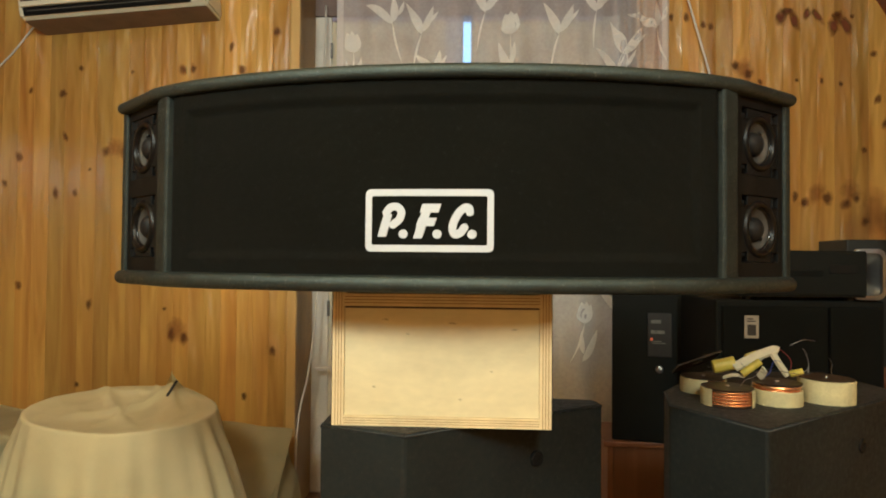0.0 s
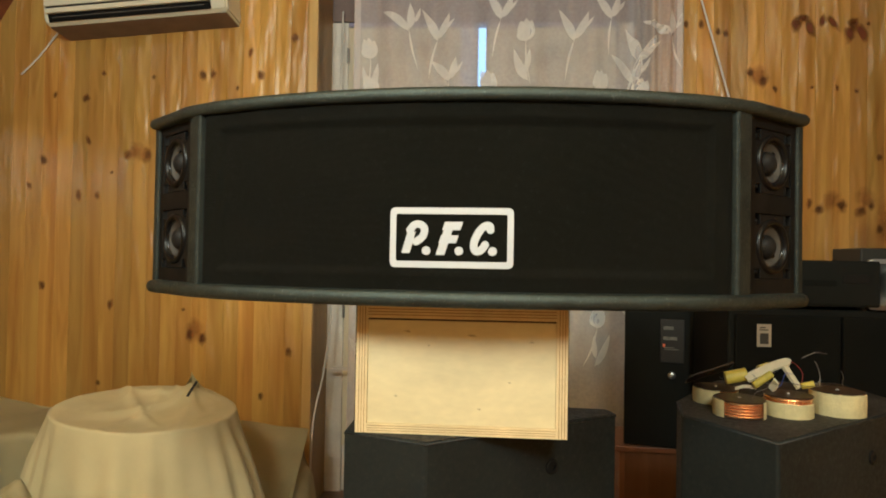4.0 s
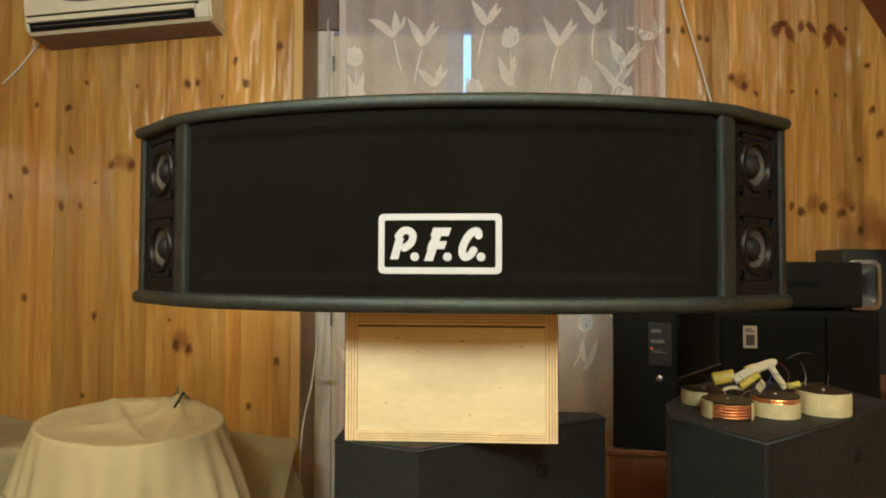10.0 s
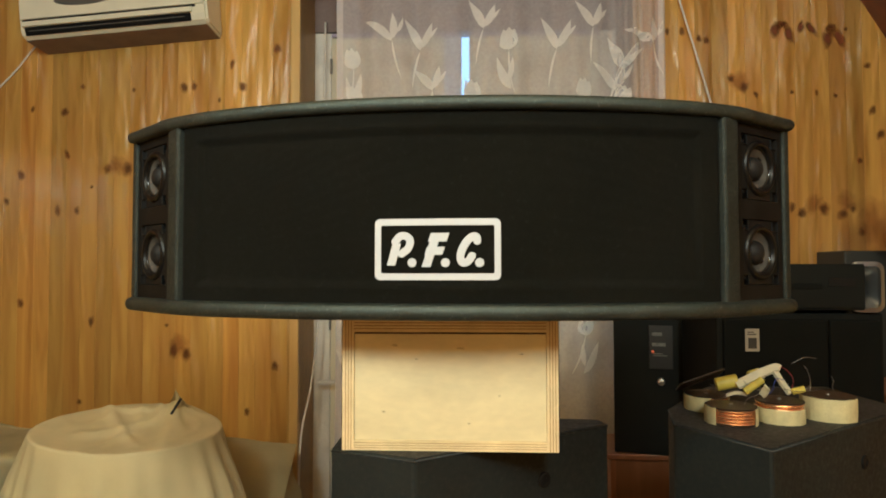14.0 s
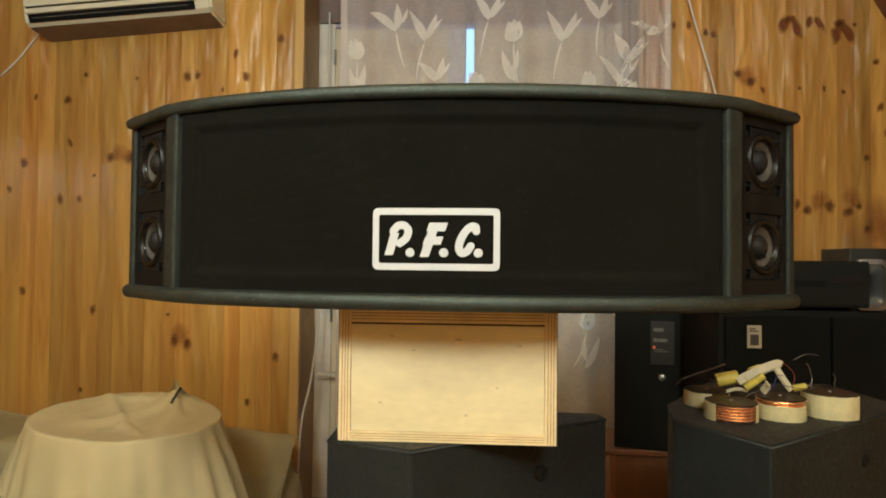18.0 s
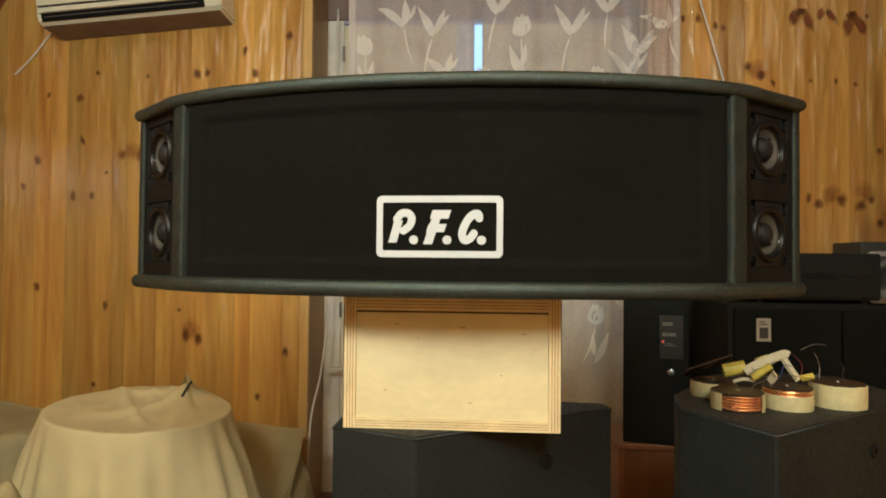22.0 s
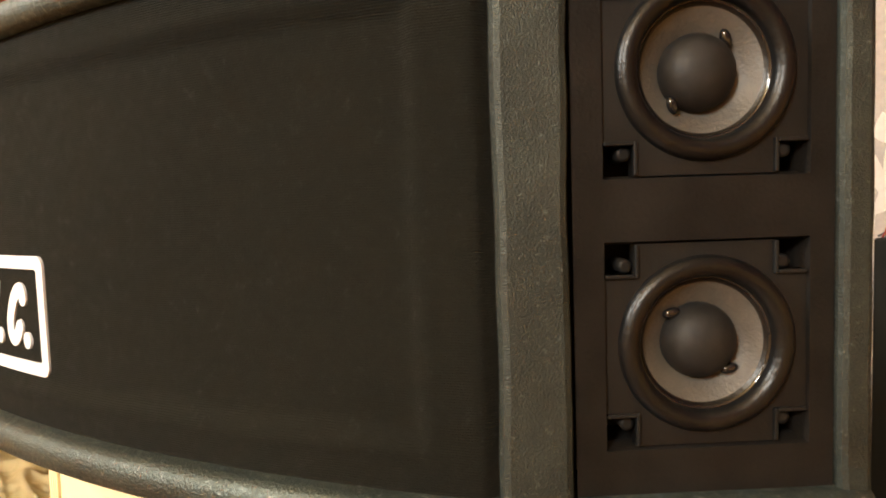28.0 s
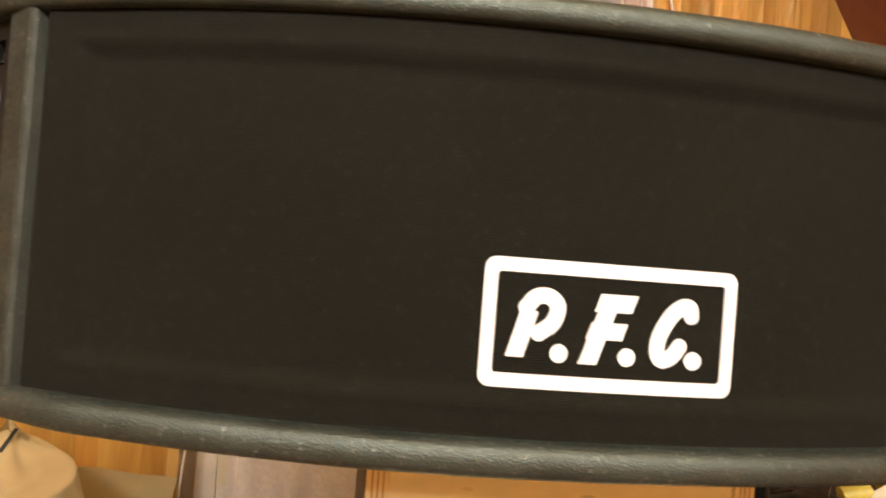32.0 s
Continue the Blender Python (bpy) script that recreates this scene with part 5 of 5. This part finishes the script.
# ---- air conditioner on the wall ----
ac = thing("air_conditioner", WALL @ Matrix.Translation((-2.39, 0, 2.315)) @ Matrix.Rotation(radians(-4.6), 4, "Y"), "cream wall air conditioner with a dark louvre slot", "air conditioner")
prof = [(0.0, 0.0), (-0.172, 0.012), (-0.196, 0.028), (-0.206, 0.060), (-0.208, 0.24), (-0.195, 0.275), (-0.17, 0.285), (0.0, 0.285)]
bm = bmesh.new()
W = 1.0
ends = [[bm.verts.new((x, y, z)) for y, z in prof] for x in (0.0, 0.03, W - 0.03, W)]
for p, q in zip(ends, ends[1:]):
    for i in range(len(prof)):
        j = (i + 1) % len(prof)
        bm.faces.new((p[i], p[j], q[j], q[i]))
bm.faces.new(ends[0])
bm.faces.new(ends[-1][::-1])
bmesh.ops.bevel(bm, geom=[e for e in bm.edges if abs(e.verts[0].co.x - e.verts[1].co.x) < 1e-6 and (e.verts[0].co.x < 0.001 or e.verts[0].co.x > W - 0.001)], offset=0.012, segments=2, affect="EDGES")
part("housing", bm, PLASTIC_WHITE, ac, "cream plastic housing")
# the unlit underside's shade is put into this sheet's brown colour
part("shaded_underside", sheet(lambda u, v: (0.012 + (W - 0.03) * u, -0.004 - 0.172 * v, -0.003 + 0.012 * v), 6, 4, thick=-0.003), SHADED_PLASTIC, ac, "underside, brownish from shade put into its colour")
part("front_panel", box(0.012, W - 0.012, -0.217, -0.2085, 0.106, 0.245, 0.003), PLASTIC_WHITE, ac)
# shade in the panel gap, as a black bar
part("panel_gap", box(0.02, W - 0.06, -0.2100, -0.2060, 0.094, 0.1055), SHADE, ac)
part("louvre", box(0.022, W - 0.075, -0.222, -0.2085, 0.066, 0.093, 0.004), PLASTIC_WHITE, ac, "cream swing louvre")
part("louvre_slot", sheet(lambda u, v: (0.03 + (W - 0.115) * u, -0.1985 - 0.0125 * v, 0.024 + 0.040 * v), 4, 2, thick=0.004), SHADE, ac, "black sheet standing for the shade in the open slot")
part("vane", box(0.05, W - 0.12, -0.208, -0.2035, 0.044, 0.049, 0.001), PLASTIC_GREY, ac)
part("intake", lathe([(0, 0.0), (0.16, 0.0), (0.16, 0.003), (0, 0.003)], 40, m=Matrix.Translation((0.36, -0.2165, 0.19)) @ Matrix.Rotation(radians(90), 4, "X") @ Matrix.Diagonal((1, 0.22, 1, 1))), PLASTIC_GREY, ac)
part("print", bars(0.035, 0.075, 0.135, 0.145, 1, -0.2162), PLASTIC_GREY, ac)
tagged(part("power_cord", tube(curve([(-2.40, -0.02, 2.40), (-2.47, -0.01, 2.33), (-2.56, -0.008, 2.22), (-2.66, -0.008, 2.12)], 6), 0.005, 8), CORD, at=WALL, smooth=True), "thin white cord hanging from the air conditioner", "cord")

# ---- cords by the window ----
tagged(part("blind_cord", tube(curve([(1.062, -0.03, 2.70), (1.115, -0.03, 2.50), (1.19, -0.03, 2.24), (1.262, -0.03, 1.98), (1.34, -0.03, 1.70), (1.40, -0.03, 1.2)], 6), 0.006, 8), CORD, at=WALL, smooth=True), "white cord slanting down across the pine wall", "cord")
tagged(part("cable", tube(curve([(-0.89, 0.30, 2.60), (-0.895, 0.28, 2.0), (-0.90, 0.25, 1.3), (-0.905, 0.20, 0.80), (-0.93, 0.15, 0.45), (-0.95, 0.02, 0.20), (-0.955, -0.02, FLOOR + 0.02)], 8), 0.006, 8), CORD, at=WALL, smooth=True), "white cable hanging down the niche", "cable")
tagged(part("cable_tie", box(-0.915, -0.76, 0.225, 0.245, 0.452, 0.468, 0.003), CORD, at=WALL), "white strap tying back the cable", "strap")
tagged(part("cable", tube(curve([(0.02, -0.25, 1.05), (0.03, -0.24, 0.85), (0.07, -0.22, 0.55), (0.12, -0.20, FLOOR + 0.02)], 8), 0.006, 8), BLACK_WIRE, at=WALL, smooth=True), "black cable hanging behind the loudspeaker", "cable")

# ---- sheer curtain with woven tulips ----
curtain = thing("curtain", WALL, "sheer white tulle curtain with woven tulips", "curtain")
CU0, CU1, CZ0, CZ1 = -0.745, 0.995, FLOOR + 0.03, 2.72


def fold_y(u, z):
    k = (u - CU0) / (CU1 - CU0)
    return -0.085 + 0.026 * math.sin(k * 31 + 0.6 * math.sin(z * 1.1)) + 0.010 * math.sin(k * 73 + z) + (0.018 * math.sin(k * 150) if k > 0.86 else 0)


part("cloth", sheet(lambda u, v: (CU0 + (CU1 - CU0) * u, fold_y(CU0 + (CU1 - CU0) * u, CZ0 + (CZ1 - CZ0) * v), CZ0 + (CZ1 - CZ0) * v), 170, 30), TULLE, curtain, smooth=True)
for u in (CU0, CU1 - 0.035):
    part("hem", sheet(lambda a, v, u=u: (u + 0.035 * a, fold_y(u + 0.035 * a, CZ0 + (CZ1 - CZ0) * v) - 0.003, CZ0 + (CZ1 - CZ0) * v), 4, 30), TULLE_HEM, curtain, smooth=True)


def petal(b, cu, cz, ang, length, width, bend=0.0):
    """One pointed leaf or petal lying on the cloth."""
    c, s = math.cos(ang), math.sin(ang)
    left, right = [], []
    for k in range(9):
        t = k / 8
        w = width * math.sin(math.pi * t**0.8) ** 0.9 * 0.5
        off = bend * t * t
        for side, row in ((1, left), (-1, right)):
            x, y = t * length, off + side * w
            u, z = cu + c * x - s * y, cz + s * x + c * y
            row.append(b.verts.new((u, fold_y(u, z) - 0.004, z)))
    for k in range(8):
        b.faces.new((left[k], left[k + 1], right[k + 1], right[k]))


def tulip(b, u, z, k, tilt=0.0, mirror=1):
    """A full cup with three tips, on a bent stem between two uneven leaves."""
    up = math.pi / 2 + tilt
    for d, l, w in ((0.0, 0.122, 0.074), (0.24, 0.120, 0.066), (-0.27, 0.112, 0.066), (0.10, 0.100, 0.088)):
        petal(b, u, z, up + d, l * k, w * k, 0.0)
    petal(b, u, z + 0.005, up + math.pi - 0.05, 0.24 * k, 0.010 * k, 0.04 * mirror * k)
    petal(b, u + 0.012 * mirror * k, z - 0.21 * k, up + 0.62 * mirror, 0.19 * k, 0.046 * k, -0.045 * mirror * k)
    petal(b, u - 0.005 * k, z - 0.17 * k, up - 0.34 * mirror, 0.13 * k, 0.030 * k, 0.02 * mirror * k)


def vee(b, u, z, k, lean=0.0):
    """An open pair of uneven leaves on a bent stem."""
    up = math.pi / 2 + lean
    petal(b, u, z, up + 0.36, 0.175 * k, 0.048 * k, 0.040 * k)
    petal(b, u, z + 0.01 * k, up - 0.62, 0.135 * k, 0.044 * k, 0.034 * k)
    petal(b, u + 0.03 * k, z + 0.045 * k, up - 0.85, 0.085 * k, 0.020 * k, 0.014 * k)
    petal(b, u, z + 0.004, up + math.pi - 0.25, 0.21 * k, 0.012 * k, 0.03 * k)


# flower heads and leaf pairs repeat down the cloth
HEADS = ((-0.654, 2.19, 0.1), (0.177, 2.27, 0.0), (0.564, 2.01, -0.1), (-0.632, 1.99, 0.3), (-0.011, 2.01, 0.1), (0.77, 1.98, -0.2))
VEES = ((-0.444, 2.332, 0.35), (-0.293, 2.291, -0.1), (0.046, 2.401, -0.1), (0.436, 2.287, -0.1), (0.623, 2.39, 0.05), (0.748, 2.063, 0.15), (0.93, 2.297, 0.4), (0.776, 2.17, -0.2), (-0.226, 2.06, 0.1))
bm = bmesh.new()
for row in range(-1, 5):
    for k, (u, z, t) in enumerate(HEADS):
        uu, zz = u + 0.09 * (row % 2), z - 0.62 * row
        if 0.62 < zz < 2.58 and uu < 0.93:
            tulip(bm, uu, zz, 0.94 + 0.06 * math.sin(k * 2 + row), t, 1 if (k + row) % 2 else -1)
    for k, (u, z, t) in enumerate(VEES):
        uu, zz = u + 0.09 * (row % 2), z - 0.62 * row
        if 0.62 < zz < 2.58 and uu < 0.94:
            vee(bm, uu, zz, 1.0 + 0.1 * math.sin(k * 3 + row), t)
tagged(part("tulip_pattern", bm, TULIP, curtain, "white woven tulips scattered over the tulle"), kind="stuff")
rail = thing("curtain_rail", WALL, "plain wooden curtain rail above the niche", "curtain rail")
part("rod", box(NL - 0.15, NR + 0.30, -0.105, -0.065, 2.72, 2.745, 0.004), BROWN_WOOD, rail)
for u in (NL - 0.10, NR + 0.25):
    part("bracket", box(u - 0.015, u + 0.015, -0.075, -0.0, 2.69, 2.718, 0.002), BROWN_WOOD, rail)

# ---- ceiling lamp over the walker ----
for spot in (LAMP, LAMP_2):
    drop = TOP - 0.02 - spot.z
    pend = thing("ceiling_lamp", pose(spot.x, spot.y, spot.z), "bare warm bulb hanging from the ceiling", "lamp", "ceiling lamps")
    part("stem", lathe([(0, drop), (0.06, drop), (0.055, drop - 0.02), (0.008, drop - 0.03), (0.008, 0.20), (0.022, 0.19), (0.022, 0.14), (0, 0.14)], 20), ALU, pend)

# ---- the boards of the gable wall ----
BW = 0.0885


def plank(u0, u1, z0, low_top, high_top, base):
    """A board with chamfered long edges; its top may be cut to the slope."""
    b = bmesh.new()
    g = 0.0008
    rows = []
    for z_of in (lambda u: z0, lambda u: low_top + (high_top - low_top) * (u - u0) / (u1 - u0)):
        rows.append([b.verts.new((u - u0, y, z_of(u) - base)) for u, y in ((u0 + 0.0002, 0.015), (u0 + 0.0002, g), (u0 + g, 0.0), (u1 - g, 0.0), (u1 - 0.0002, g), (u1 - 0.0002, 0.015))])
    for i in range(6):
        j = (i + 1) % 6
        b.faces.new((rows[0][i], rows[0][j], rows[1][j], rows[1][i]))
    b.faces.new(rows[0][::-1])
    b.faces.new(rows[1])
    return part("plank", b, PINE, wall_north, at=Matrix.Translation((u0, 0, base)))


u = UL + 0.002
while u < UR - 0.01:
    e = min(u + BW, UR)
    pieces = [(u, e)]
    if u < NL - 0.045 < e:
        pieces = [(u, NL - 0.045)]
    elif u < NR + 0.045 < e:
        pieces = [(NR + 0.045, e)]
    for a, c in pieces:
        if c - a < 0.012:
            continue
        inside = a > NL - 0.05 and c < NR + 0.05 and not (a >= NR + 0.044)
        if inside:
            plank(a, c, NT + 0.004, wall_top(a), wall_top(c), NT)
        else:
            plank(a, c, FLOOR, wall_top(a), wall_top(c), FLOOR)
    u += BW


# ---- the larger knots of the wall, a hair proud of the boards ----
KNOTS_WEST = ((-2.28, 1.99, 0.028), (-1.09, 2.33, 0.028), (-1.28, 2.12, 0.031), (-1.34, 2.25, 0.019), (-1.61, 2.12, 0.025), (-1.55, 2.13, 0.022), (-1.89, 2.11, 0.015), (-2.18, 2.13, 0.019), (-2.46, 2.01, 0.015), (-2.52, 1.64, 0.025), (-2.03, 1.67, 0.031), (-1.92, 1.67, 0.034), (-2.26, 1.75, 0.019), (-1.41, 2.05, 0.012), (-2.31, 1.44, 0.028), (-2.20, 1.44, 0.022), (-2.11, 0.83, 0.022), (-2.51, 0.93, 0.025), (-1.65, 0.67, 0.028), (-1.58, 0.65, 0.028), (-1.09, 0.59, 0.025), (-1.24, 0.34, 0.019), (-2.17, 0.39, 0.019), (-2.60, 1.49, 0.019), (-1.69, 0.81, 0.015), (-2.12, 1.57, 0.012))
KNOTS_EAST = ((1.04, 2.40, 0.019), (1.12, 2.40, 0.019), (1.21, 2.36, 0.019), (1.25, 2.35, 0.019), (1.38, 2.14, 0.025), (1.45, 2.09, 0.031), (1.51, 2.05, 0.015), (1.70, 2.06, 0.015), (1.83, 2.06, 0.015), (1.93, 2.04, 0.015), (1.99, 2.40, 0.015), (2.10, 2.20, 0.025), (2.12, 1.96, 0.022), (2.16, 1.83, 0.025), (2.05, 1.69, 0.022), (1.69, 1.44, 0.019), (2.01, 1.43, 0.019), (2.05, 1.31, 0.022), (1.74, 1.41, 0.031), (1.86, 1.43, 0.034), (1.95, 1.40, 0.034))
HEARTS = ((1.62, 2.40, 0.030, 2.0, 20), (1.685, 2.38, 0.028, 2.5, -18), (1.755, 2.415, 0.024, 1.5, 15), (1.81, 2.40, 0.024, 2.2, -35), (1.895, 2.36, 0.032, 2.2, 8), (1.955, 2.355, 0.028, 2.6, -25), (1.655, 2.43, 0.022, 1.4, 80), (1.915, 2.41, 0.024, 1.3, 80))
RED_PATCHES = ((2.10, 1.38, 0.11, 1.3, 10), (2.20, 1.30, 0.10, 1.8, -8), (1.98, 1.47, 0.08, 0.8, 30), (1.80, 1.46, 0.08, 0.7, -60), (-1.62, 0.70, 0.07, 1.2, 0), (-1.98, 1.69, 0.07, 1.0, 20), (1.42, 2.12, 0.07, 1.1, 30))


def stain_mesh():
    b = bmesh.new()
    bmesh.ops.create_circle(b, cap_ends=True, segments=20, radius=1.0)
    bmesh.ops.rotate(b, verts=b.verts, cent=(0, 0, 0), matrix=Matrix.Rotation(radians(90), 3, "X"))
    return b


def marks(name, mat, spots, parent, lift):
    """Knots share one round mesh, each stretched and turned in the plane of its board."""
    first = None
    for u, z, r, tall, lean in spots:
        at = Matrix.Translation((u, lift, z)) @ Matrix.Rotation(radians(lean), 4, "Y") @ Matrix.Diagonal((r, 1, r * tall, 1))
        if first is None:
            first = part(name, stain_mesh(), mat, parent, at=at)
        else:
            ob = new(name, first.data)
            ob.parent, ob.matrix_basis = parent, at


rng = random.Random(4)
marks("knot", KNOT, [(u, z, r * 1.5, rng.uniform(0.9, 1.9), rng.uniform(-20, 20)) for u, z, r in KNOTS_WEST + KNOTS_EAST], wall_north, -0.0006)
marks("heart_stain", REDDISH, [(u, z, r * 1.35, tall, lean) for u, z, r, tall, lean in RED_PATCHES], wall_north, -0.0004)
marks("heart_stain", HEART, [(u, z, r * 1.6, tall, lean) for u, z, r, tall, lean in HEARTS], wall_north, -0.0008)
marks("knot", PLY_MARK, ((-0.06, 0.165, 0.006, 0.5, 0), (0.09, 0.10, 0.005, 0.6, 10), (0.035, 0.05, 0.007, 0.5, 0), (-0.12, 0.07, 0.006, 0.7, 0), (-0.10, 0.19, 0.012, 0.35, 5), (0.13, 0.175, 0.010, 0.35, -4), (0.02, 0.185, 0.016, 0.25, 2)), front_panel, 0.0009)
